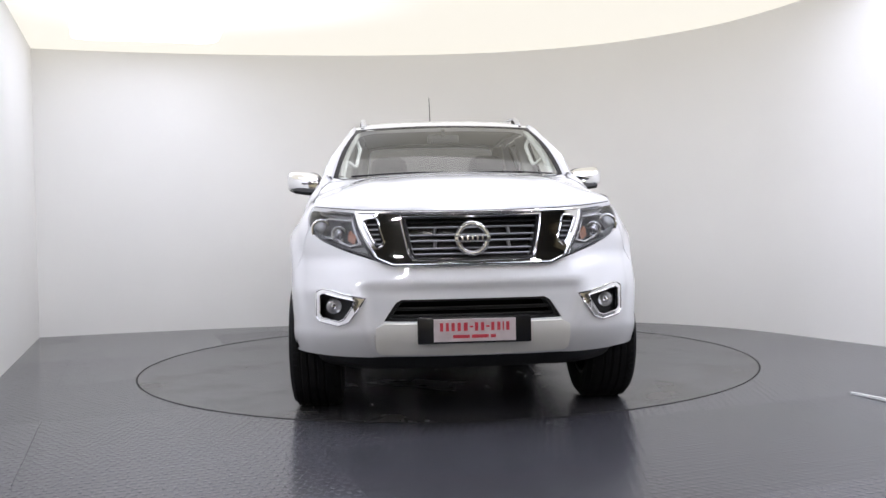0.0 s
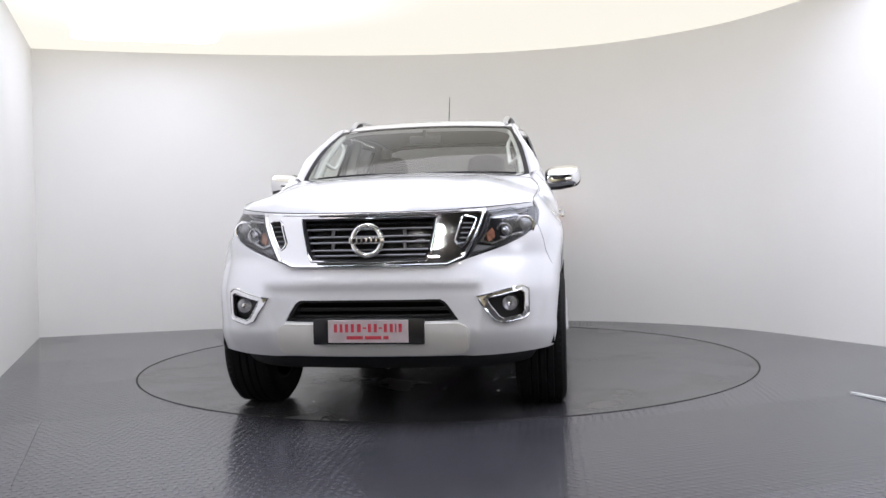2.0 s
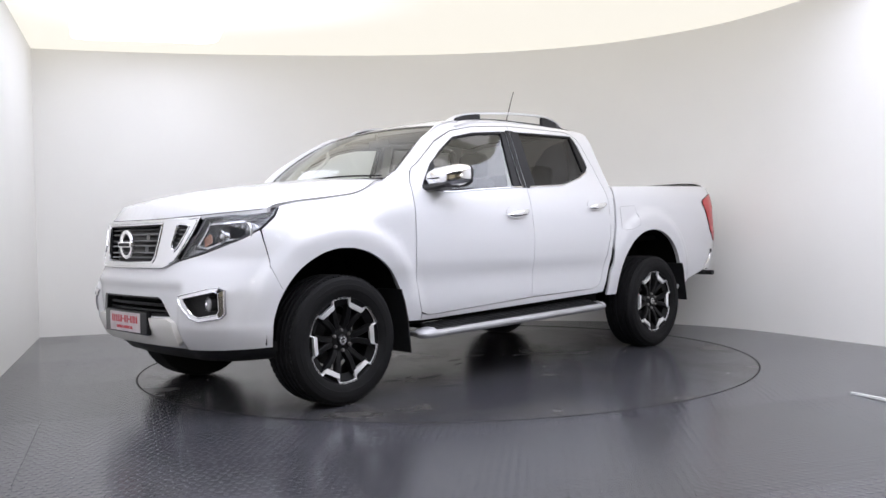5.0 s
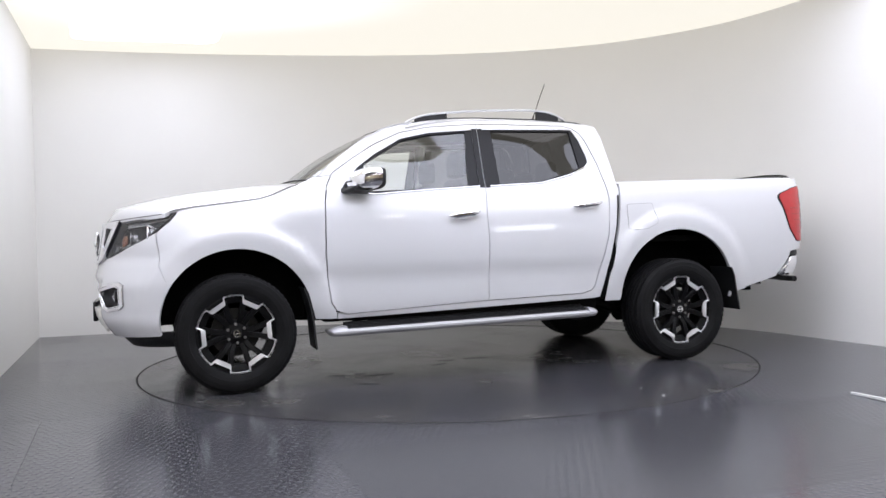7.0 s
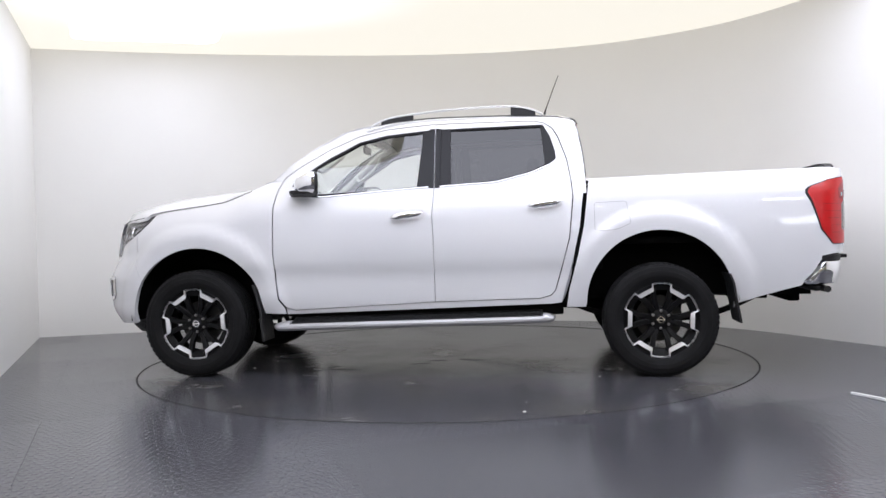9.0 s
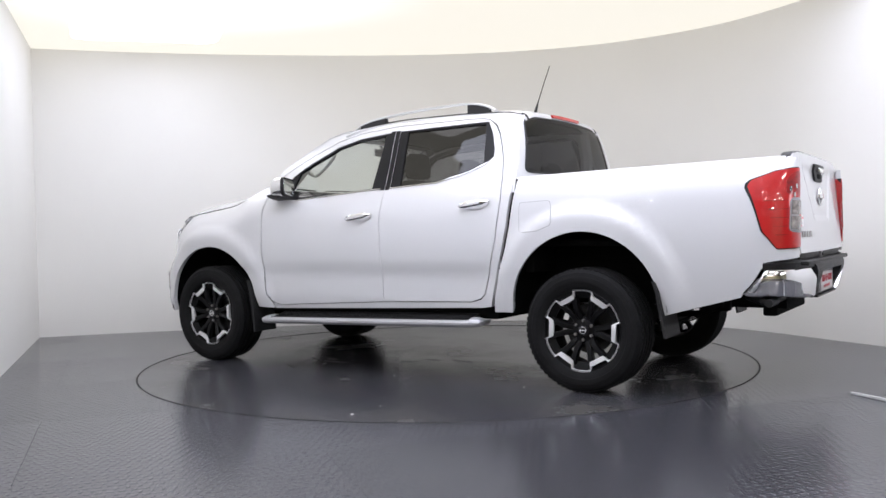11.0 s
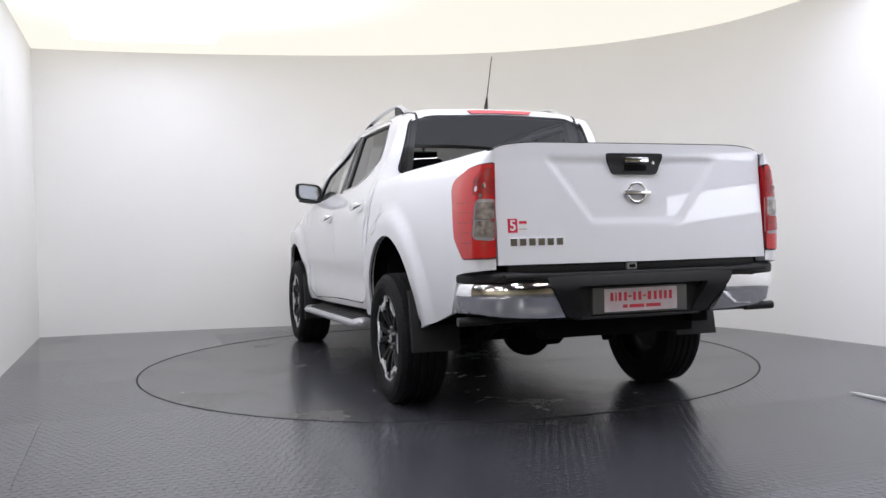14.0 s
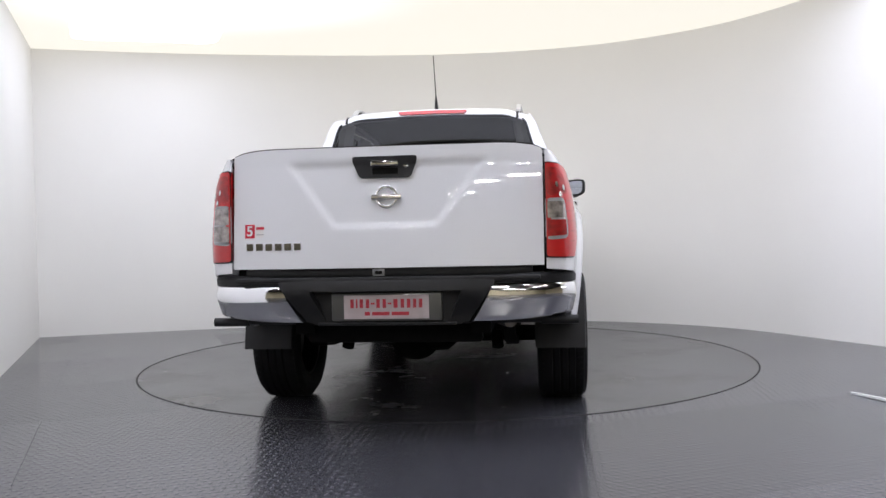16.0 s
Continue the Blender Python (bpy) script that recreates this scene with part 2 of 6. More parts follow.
def ring_loft(bm, rings, close=True, caps=True):
    """Joins rings of equal length into a skin."""
    R = [[bm.verts.new(p) for p in r] for r in rings]
    n = len(R[0])
    for a, b in zip(R, R[1:]):
        for i in range(n if close else n - 1):
            j = (i + 1) % n
            bm.faces.new((a[i], a[j], b[j], b[i]))
    if caps and close:
        bm.faces.new(R[0][::-1])
        bm.faces.new(R[-1])
    return bm


def tube(bm, pts, radius, seg=12, caps=True, flat=1.0):
    """A round bar along points; radius may be one number or one for each point."""
    pts = [Vector(p) for p in pts]
    rad = radius if isinstance(radius, (list, tuple)) else [radius] * len(pts)
    rings = []
    for i, p in enumerate(pts):
        d = (pts[min(i + 1, len(pts) - 1)] - pts[max(i - 1, 0)]).normalized()
        up = Vector((0, 0, 1)) if abs(d.z) < 0.9 else Vector((1, 0, 0))
        s = d.cross(up).normalized()
        u = s.cross(d)
        rings.append([p + (s * math.cos(a) + u * math.sin(a) * flat) * rad[i] for a in [2 * math.pi * k / seg for k in range(seg)]])
    return ring_loft(bm, rings, True, caps)


def spin(bm, profile, seg=48, centre=(0, 0, 0), close=False):
    """Turns (radius, offset) pairs round the y axis at centre."""
    c = Vector(centre)
    rings = []
    for k in range(seg):
        a = 2 * math.pi * k / seg
        rings.append([bm.verts.new(c + Vector((r * math.cos(a), o, r * math.sin(a)))) for r, o in profile])
    n = len(profile)
    for k in range(seg):
        p, q = rings[k], rings[(k + 1) % seg]
        for i in range(n if close else n - 1):
            j = (i + 1) % n
            bm.faces.new((p[i], p[j], q[j], q[i]))
    return bm


def inside(x, y, poly):
    hit, j = False, len(poly) - 1
    for i in range(len(poly)):
        (xi, yi), (xj, yj) = poly[i], poly[j]
        if (yi > y) != (yj > y) and x < (xj - xi) * (y - yi) / (yj - yi) + xi:
            hit = not hit
        j = i
    return hit


def resample(poly, step):
    out = []
    for (ax, ay), (bx, by) in zip(poly, poly[1:] + poly[:1]):
        k = max(1, math.ceil(math.hypot(bx - ax, by - ay) / step))
        out += [(ax + (bx - ax) * i / k, ay + (by - ay) * i / k) for i in range(k)]
    return out


def rounded(poly, r, seg=5):
    """A polygon with its corners rounded; r one number or one for each corner."""
    n, out = len(poly), []
    for i in range(n):
        p, a, b = Vector(poly[i]), Vector(poly[i - 1]), Vector(poly[(i + 1) % n])
        ri = r[i] if isinstance(r, (list, tuple)) else r
        ri = min(ri, 0.45 * (a - p).length, 0.45 * (b - p).length)
        if ri < 1e-4:
            out.append(tuple(p))
            continue
        s, e = p + (a - p).normalized() * ri, p + (b - p).normalized() * ri
        for k in range(seg + 1):
            t = k / seg
            out.append(tuple(s * (1 - t) ** 2 + p * 2 * t * (1 - t) + e * t * t))
    return out


def area2(poly):
    return sum(a[0] * b[1] - b[0] * a[1] for a, b in zip(poly, poly[1:] + poly[:1]))


def inset(poly, d):
    """Moves each side of a polygon inwards by d."""
    s, n, out = (1 if area2(poly) > 0 else -1), len(poly), []
    for i in range(n):
        p, a, b = Vector(poly[i]), Vector(poly[i - 1]), Vector(poly[(i + 1) % n])
        u, v = (p - a), (b - p)
        if u.length < 1e-6 or v.length < 1e-6:
            out.append(tuple(p))
            continue
        u, v = u.normalized(), v.normalized()
        nu, nv = Vector((-u.y, u.x)) * s, Vector((-v.y, v.x)) * s
        h = nu + nv
        k = max(0.35, h.length_squared / 2)
        out.append(tuple(p + h * (d / k)))
    return out


def panel(outer, fmap, step=0.04, holes=(), depth=0.02, back=False, flip=1, lift=0.0, bm=None, edge=0.0):
    """A sheet cut to a polygon (with holes) in the plane of a mapping, laid onto the mapped surface, with turned-in edges.
    flip -1 mirrors it to the other side; lift moves it out along the surface's normal; edge rounds its rim."""
    from mathutils.geometry import delaunay_2d_cdt
    loops = [resample(list(outer), step)] + [resample(list(h), step) for h in holes]
    xs, ys = [p[0] for p in loops[0]], [p[1] for p in loops[0]]
    pts, edges, inner = [], [], []
    for lp in loops:
        k = len(pts)
        pts += [Vector(p) for p in lp]
        edges += [(k + i, k + (i + 1) % len(lp)) for i in range(len(lp))]
    nb = len(pts)
    B = np.array([tuple(p) for p in pts])
    gy, row = min(ys) + step / 2, 0
    while gy < max(ys):
        gx = min(xs) + step / 2 + (row % 2) * step / 2
        while gx < max(xs):
            if inside(gx, gy, loops[0]) and not any(inside(gx, gy, h) for h in loops[1:]):
                if ((B - (gx, gy)) ** 2).sum(1).min() > (0.55 * step) ** 2:
                    inner.append(Vector((gx, gy)))
            gx += step
        gy, row = gy + step * 0.87, row + 1
    co, _, tris, origs, _, _ = delaunay_2d_cdt(pts + inner, edges, [], 0, 1e-6)
    h = step * 0.02

    def at(p, off):
        q = Vector(fmap(p[0], p[1]))
        nrm = (Vector(fmap(p[0] + h, p[1])) - Vector(fmap(p[0] - h, p[1]))).cross(Vector(fmap(p[0], p[1] + h)) - Vector(fmap(p[0], p[1] - h)))
        nrm = nrm.normalized() if nrm.length > 1e-12 else Vector((0, 0, 1))
        return q, nrm

    bm = bm or bmesh.new()
    S = [at(p, 0) for p in co]
    # the outward side of the mapping: away from the pickup's middle line
    mid = sum((s[0] for s in S), Vector()) / len(S)
    aim = sum((s[1] for s in S), Vector())
    sign = 1 if aim.dot(Vector((mid.x - 1.5, mid.y * 3, (mid.z - 0.75) * 2))) > 0 else -1

    def put(p):
        return bm.verts.new((p.x, p.y * flip, p.z))

    nor = [s[1] * sign for s in S]
    keep = []
    for t in tris:
        cx, cy = sum(co[i][0] for i in t) / 3, sum(co[i][1] for i in t) / 3
        if inside(cx, cy, loops[0]) and not any(inside(cx, cy, hh) for hh in loops[1:]):
            keep.append(t)
    used = {i for t in keep for i in t}
    top = {i: put(S[i][0] + nor[i] * lift) for i in used}
    count = {}
    for t in keep:
        bm.faces.new([top[i] for i in t])
        for a, b in ((t[0], t[1]), (t[1], t[2]), (t[2], t[0])):
            count[tuple(sorted((a, b)))] = count.get(tuple(sorted((a, b))), 0) + 1
    if depth:
        rim = [e for e, k in count.items() if k == 1]
        low = {i: put(S[i][0] + nor[i] * (lift - depth)) for i in (used if back else {i for e in rim for i in e})}
        for a, b in rim:
            bm.faces.new((top[a], top[b], low[b], low[a]))
        if back:
            for t in keep:
                bm.faces.new([low[i] for i in t[::-1]])
    return bm


def table(pairs):
    """A smooth curve through (x, y) pairs."""
    X, Y = [p[0] for p in pairs], [p[1] for p in pairs]
    n = len(X)
    d = [(Y[i + 1] - Y[i]) / (X[i + 1] - X[i]) for i in range(n - 1)]
    m = [d[0]] + [0 if d[i - 1] * d[i] <= 0 else 2 * d[i - 1] * d[i] / (d[i - 1] + d[i]) for i in range(1, n - 1)] + [d[-1]]

    def f(x):
        if x <= X[0]:
            return Y[0] + m[0] * (x - X[0])
        if x >= X[-1]:
            return Y[-1] + m[-1] * (x - X[-1])
        i = next(k for k in range(n - 1) if x <= X[k + 1])
        h = X[i + 1] - X[i]
        t = (x - X[i]) / h
        return (Y[i] * (1 + 2 * t) * (1 - t) ** 2 + m[i] * h * t * (1 - t) ** 2 + Y[i + 1] * t * t * (3 - 2 * t) + m[i + 1] * h * t * t * (t - 1))
    return f


def smooth(a, b, x):
    t = min(1, max(0, (x - a) / (b - a)))
    return t * t * (3 - 2 * t)


def circle(cx, cy, r, n=24, a0=0, a1=360):
    full = abs(a1 - a0) >= 360
    return [(cx + r * math.cos(radians(a0 + (a1 - a0) * i / (n if full else n - 1))), cy + r * math.sin(radians(a0 + (a1 - a0) * i / (n if full else n - 1)))) for i in range(n)]


# ---------------------------------------------------------------- the studio
CEIL = 2.87
BACK = [(-4.06, 1.97), (-3.15, 2.25), (-2.03, 2.50), (-0.6, 2.68), (0.5, 2.66), (1.45, 2.43), (2.1, 2.07), (2.60, 1.62), (2.93, 1.1), (3.18, 0.55), (3.44, 0.0), (3.9, -1.1), (4.3, -2.1), (4.9, -3.6), (5.2, -4.6)]
LEFT = [(-4.06, 1.97), (-3.5, 0.4), (-3.2, -0.44), (-2.72, -1.8), (-2.4, -2.7), (-1.95, -3.98)]


def dense(points, k=8):
    P = [Vector(p) for p in points]
    out = []
    for i in range(len(P) - 1):
        a, b, c, d = P[max(i - 1, 0)], P[i], P[i + 1], P[min(i + 2, len(P) - 1)]
        for j in range(k):
            t = j / k
            out.append(0.5 * ((2 * b) + (c - a) * t + (2 * a - 5 * b + 4 * c - d) * t * t + (3 * b - a - 3 * c + d) * t ** 3))
    return out + [P[-1]]


def wall(name, line, height, thick, material, label, side=1):
    bm = bmesh.new()
    n = len(line)
    off = []
    for i, p in enumerate(line):
        d = (line[min(i + 1, n - 1)] - line[max(i - 1, 0)]).normalized()
        off.append(p + Vector((-d.y, d.x)) * thick * side)
    ring_loft(bm, [[(p.x, p.y, -0.05), (q.x, q.y, -0.05), (q.x, q.y, height), (p.x, p.y, height)] for p, q in zip(line, off)])
    return thing(name, bm, material, label, "wall", "structure")


def studio():
    wall("wall_back", dense(BACK), CEIL + 0.05, 0.10, WALL, "seamless curved white studio wall behind the turntable")
    wall("wall_left", [Vector(p) for p in LEFT][::-1], CEIL + 0.05, 0.10, WALL, "straight white painted studio side wall", 1)
    hall = [Vector(p) for p in ((-1.95, -3.98), (-2.15, -4.06), (-7.0, -4.06), (-7.0, -14.6), (8.0, -14.6), (8.0, -4.7), (5.4, -4.7), (5.2, -4.6))]
    wall("wall_hall", hall, 3.6, 0.1, HALL, "khaki painted hall wall behind the studio", -1)
    bm = bmesh.new()
    box(bm, (-4.6, -4.0, CEIL), (6.2, 3.2, CEIL + 0.06))
    thing("ceiling", bm, CEILING, "glowing cream stretch fabric studio ceiling", "ceiling", "structure")
    bm = bmesh.new()
    box(bm, (-7.2, -14.7, 3.55), (8.2, -1.8, 3.65))
    box(bm, (-7.2, -4.04, CEIL + 0.002), (8.2, -4.004, 3.6))
    thing("ceiling_hall", bm, HALL_CEILING, "plain dark hall ceiling with short strip lights", "ceiling", "structure")



def light_boxes():
    """Flat light boxes set into the ceiling: one in sight over the side wall, the others unseen over the turntable, two
    of them added fill.
    """
    def rect(x0, y0, x1, y1):
        return [(x0, y0), (x1, y0), (x1, y1), (x0, y1)]
    # The right and the warm panel are unseen fill, added to brighten the walls.
    for quad, mt in (([(-2.86, 0.0), (-1.60, 0.36), (-2.22, 1.94), (-3.50, 1.60)], PANEL), (rect(-2.0, -3.8, 3.6, -1.45), FRONT_PANEL),
                     (rect(2.2, -1.3, 3.6, 0.0), FRONT_PANEL), (rect(-1.4, -1.3, 2.0, -0.45), WARM_FILL)):
        root = tagged(new("light_box"), "flat white light box in the fabric ceiling, one in sight, others added", "ceiling light", "studio light boxes")
        bm = bmesh.new()
        ring_loft(bm, [[(x, y, z) for x, y in rounded(inset(quad, d), 0.16)] for d, z in ((-0.015, CEIL - 0.001), (-0.015, CEIL - 0.010), (0.0, CEIL - 0.010), (0.0, CEIL - 0.004))], True, False)
        part("frame", bm, CEILING, root)
        bm = flat_piece(rounded(quad, 0.16), [], CEIL - 0.004, 0.001)
        part("diffuser", bm, mt, root, smooth=False)
    one = None
    # Seven nearer strips are added fill; the farther follow streaks mirrored in the tailgate.
    for x, y in ((-3.9, -6.6), (-1.4, -6.4), (1.6, -6.2), (3.6, -7.0), (-2.6, -9.0), (0.4, -8.8), (3.2, -9.4), (-1.5, -12.7), (-0.65, -12.4), (0.85, -11.8), (1.4, -12.2), (-2.1, -13.5), (-0.8, -11.5), (2.6, -13.2)):
        if one is None:
            one = tagged(new("strip_light"), "short flush strip light in the hall ceiling, nearer ones added as fill", "ceiling light", "hall strip lights")
            bm = bmesh.new()
            ring_loft(bm, [[(a, c, z) for a, c in rounded([(-w, -h), (w, -h), (w, h), (-w, h)], 0.02)] for w, h, z in ((0.32, 0.10, 0.012), (0.32, 0.10, 0.0), (0.30, 0.08, 0.0), (0.30, 0.08, 0.010))], True, False)
            part("bezel", bm, CHROME, one)
            bm = flat_piece(rounded([(-0.30, -0.08), (0.30, -0.08), (0.30, 0.08), (-0.30, 0.08)], 0.02), [], 0.004, 0.001)
            part("diffuser", bm, STRIP, one, smooth=False)
            one.location = (x, y, 3.537)
        else:
            copy_thing(one, pose(x, y, 3.537))


def led_stand():
    """A flat studio lamp on a stand, beside the front of the turntable; its foot lies on the floor."""
    root = tagged(new("studio_lamp"), "flat white studio lamp on a thin stand", "studio lamp")
    root.matrix_world = pose(2.92, -3.36, 0, 0, 0, 62)
    bm = bmesh.new()
    box(bm, (-0.36, -0.03, 1.25), (0.36, 0.03, 1.49), 0.01)
    part("housing", bm, PLASTIC, root, "black lamp housing")
    bm = bmesh.new()
    box(bm, (-0.34, 0.031, 1.27), (0.34, 0.034, 1.47))
    part("diffuser", bm, LED, root, "glowing white lamp face", smooth=False)
    bm = bmesh.new()
    tube(bm, [(0, -0.05, 0.04), (0, -0.05, 1.40)], 0.014, 12)
    part("pole", bm, ROD, root)
    for a in (-150, -30):
        bm = bmesh.new()
        tube(bm, [(0, -0.05, 0.30), (0.42 * math.cos(radians(a)), -0.05 + 0.42 * math.sin(radians(a)), 0.012)], 0.010, 8)
        part("leg", bm, ROD, root)


studio()


# ---------------------------------------------------------------- floor and turntable
R_TABLE = 2.245
PLATE_TURN = 20.4


def flat(z):
    return lambda u, v: (u, v, z)


def flat_piece(poly, holes, z, thick):
    """A flat plate cut to a polygon, with its edge."""
    from mathutils.geometry import delaunay_2d_cdt
    loops = [list(poly)] + [list(h) for h in holes]
    pts, edges = [], []
    for lp in loops:
        k = len(pts)
        pts += [Vector(p) for p in lp]
        edges += [(k + i, k + (i + 1) % len(lp)) for i in range(len(lp))]
    co, ed, tris, _, _, _ = delaunay_2d_cdt(pts, edges, [], 0, 1e-6)
    bm = bmesh.new()
    vs = [bm.verts.new((p.x, p.y, z)) for p in co]
    for t in tris:
        c = sum((co[i] for i in t), Vector((0, 0))) / 3
        if inside(c.x, c.y, loops[0]) and not any(inside(c.x, c.y, h) for h in loops[1:]):
            bm.faces.new([vs[i] for i in t])
    for v in [v for v in bm.verts if not v.link_faces]:
        bm.verts.remove(v)
    rim = [e for e in bm.edges if len(e.link_faces) == 1]
    r = bmesh.ops.extrude_edge_only(bm, edges=rim)
    for v in [g for g in r["geom"] if isinstance(g, bmesh.types.BMVert)]:
        v.co.z -= thick
    return bm


def floor_and_table():
    bm = bmesh.new()
    box(bm, (-9, -15, -0.12), (10, 5, -0.03))
    base = thing("floor", bm, GAP, "grey painted steel chequer plate studio floor", "floor", "structure")
    # steel plates laid askew, butted with thin seams, cut round the turntable
    ca, sa = math.cos(radians(PLATE_TURN)), math.sin(radians(PLATE_TURN))
    ring = circle(0, 0, R_TABLE + 0.006, 160)
    o = Vector((-0.552, -2.785))
    ux, uy = Vector((ca, sa)), Vector((-sa, ca))
    for row in range(-9, 6):
        shift = 0.0 if row % 2 else 1.25
        for col in range(-4, 5):
            x0, y0 = col * 2.5 + shift, row * 1.25
            q = [o + ux * x + uy * y for x, y in ((x0 + .0007, y0 + .0007), (x0 + 2.4993, y0 + .0007), (x0 + 2.4993, y0 + 1.2493), (x0 + .0007, y0 + 1.2493))]
            mid = sum(q, Vector((0, 0))) / 4
            if not (-7.5 < mid.x < 8.5 and -14.6 < mid.y < 4):
                continue
            poly = [tuple(p) for p in q]
            d = [math.hypot(*p) for p in resample(poly, 0.05)]
            if max(d) < R_TABLE:
                continue
            if min(d) < R_TABLE or inside(0, 0, poly):
                bm = plate_cut(poly, ring)
            else:
                bm = flat_piece(poly, [], 0.0, 0.03)
            if bm:
                # the plate's own frame follows its lay, so the dashes do too
                m = Matrix.Translation((mid.x, mid.y, 0)) @ Matrix.Rotation(radians(PLATE_TURN), 4, "Z")
                bmesh.ops.transform(bm, matrix=m.inverted(), verts=bm.verts)
                ob = part("plate", bm, WORN if (row, col) == (-1, 0) else FLOOR, base, smooth=False)
                ob.matrix_local = m


def plate_cut(poly, ring):
    """A rectangle less the turntable's disc."""
    pts = resample(poly, 0.02)
    n = len(pts)
    out = [math.hypot(*p) > R_TABLE + 0.006 for p in pts]
    if all(out):
        return flat_piece(poly, [], 0.0, 0.03)
    runs = []
    start = next(i for i in range(n) if out[i] and not out[i - 1])
    cur = []
    for k in range(n + 1):
        j = (start + k) % n
        if k < n and out[j]:
            cur.append(pts[j])
        elif cur:
            runs.append(cur)
            cur = []
    bm = None
    R = R_TABLE + 0.006
    # one run: close it along the circle; several: each run closes on itself
    for r in runs:
        if len(r) < 3:
            continue
        a0, a1 = math.atan2(r[-1][1], r[-1][0]), math.atan2(r[0][1], r[0][0])
        d = (a1 - a0 + math.pi) % (2 * math.pi) - math.pi
        k = max(2, int(abs(d) / 0.03))
        arc = [(R * math.cos(a0 + d * i / k), R * math.sin(a0 + d * i / k)) for i in range(k + 1)]
        b = flat_piece(r + arc, [], 0.0, 0.03)
        if bm is None:
            bm = b
        else:
            me = bpy.data.meshes.new("tmp")
            b.to_mesh(me)
            b.free()
            bm.from_mesh(me)
            bpy.data.meshes.remove(me)
    return bm


FLAKE = mat("flake", (0.55, 0.54, 0.52), 0.8)
SCUFF = mat("scuff", (0.10, 0.10, 0.10), 0.4)


def turntable():
    root = tagged(new("turntable"), "round flush grey steel turntable carrying the pickup", "turntable")
    bm = flat_piece(circle(0, 0, R_TABLE - 0.006, 160), [], 0.0, 0.04)
    part("disc", bm, TABLE, root, smooth=False)
    bm = bmesh.new()
    spin(bm, [(R_TABLE - 0.0055, 0.001), (R_TABLE - 0.002, 0.003), (R_TABLE + 0.002, 0.003), (R_TABLE + 0.005, 0.001), (R_TABLE + 0.005, -0.02), (R_TABLE - 0.0055, -0.02)], 160, close=True)
    bmesh.ops.rotate(bm, matrix=Matrix.Rotation(radians(90), 3, "X"), verts=bm.verts)
    part("rim_seal", bm, GAP, root, "black rubber seal round the disc")
    # flakes of dried paint and short scuffs that have stuck to the disc
    rnd = random.Random(31)
    for x, y, r in ((1.36, 0.49, 0.014), (-0.72, -0.49, 0.011), (-0.65, 1.97, 0.012), (-0.65, 1.72, 0.005), (-1.10, 0.86, 0.008), (-0.12, 0.86, 0.007), (0.9, -1.62, 0.007), (1.72, -0.55, 0.008)):
        loop = [(x + r * rnd.uniform(0.45, 1.0) * math.cos(a), y + r * rnd.uniform(0.35, 0.8) * math.sin(a)) for a in np.linspace(0, 2 * math.pi, 10)[:-1]]
        part("flake", flat_piece(loop, [], 0.004, 0.0035), FLAKE, root, "pale flake of dirt", smooth=False)
    for k in range(7):
        x, y, a = rnd.uniform(-0.2, 1.2), rnd.uniform(0.1, 1.0), rnd.uniform(-0.5, 0.5)
        n, w = rnd.uniform(0.04, 0.11), rnd.uniform(0.001, 0.002)
        dx, dy = math.cos(a), math.sin(a)
        loop = [(x - dx * n, y - dy * n), (x + dy * w, y - dx * w), (x + dx * n, y + dy * n), (x - dy * w, y + dx * w)]
        part("scuff", flat_piece(loop, [], 0.0042, 0.0035), SCUFF, root, smooth=False)
    return root


light_boxes()
led_stand()
floor_and_table()
TURNTABLE = turntable()

# ---------------------------------------------------------------- the pickup: surface laws (x ahead from the rear axle, y to its left)
ZT = table([(2.55, 1.305), (2.747, 1.28), (2.865, 1.232), (2.963, 1.20), (3.18, 1.172), (3.37, 1.15), (3.5, 1.128), (3.7, 1.09), (3.95, 1.06)])
DOOR_W = table([(0.36, 0.80), (0.45, 0.862), (0.55, 0.878), (0.64, 0.881), (0.70, 0.888), (0.76, 0.904), (0.9, 0.912), (1.05, 0.904), (1.15, 0.883), (1.22, 0.86), (1.27, 0.838), (1.40, 0.787), (1.55, 0.734), (1.66, 0.693), (1.71, 0.662), (1.745, 0.615), (1.765, 0.56)])
BED_W = table([(0.36, 0.83), (0.47, 0.862), (0.6, 0.885), (0.75, 0.90), (0.9, 0.905), (1.1, 0.89), (1.2, 0.868), (1.27, 0.842), (1.31, 0.81)])
ARCH_F, ARCH_R = (3.12, 0.42, 0.466), (0.0, 0.482, 0.467)
X_NOSE, X_TURN = 3.985, 3.25
X_TAIL, T_TAIL = -0.92, 5.17
NOSE = table([(0.30, -0.14), (0.36, -0.085), (0.43, -0.030), (0.5, 0.0), (0.66, 0.012), (0.72, 0.0), (0.83, -0.028), (0.93, -0.045), (1.06, -0.065), (1.14, -0.10)])
POW = 0.72


def pow_f(z):
    """How square the nose's corners are in plan, by height."""
    return 0.70 + 0.12 * smooth(0.66, 0.86, z)



def flare(x, z):
    k = 0.0
    for cx, cz, r in (ARCH_F, ARCH_R):
        d = math.hypot(x - cx, max(z - cz, 0) + min(z - cz, 0) * 0.35)
        k = max(k, smooth(0.635, 0.575, d) * (1 - 0.25 * smooth(0.55, 0.46, d)))
    return 0.027 * k


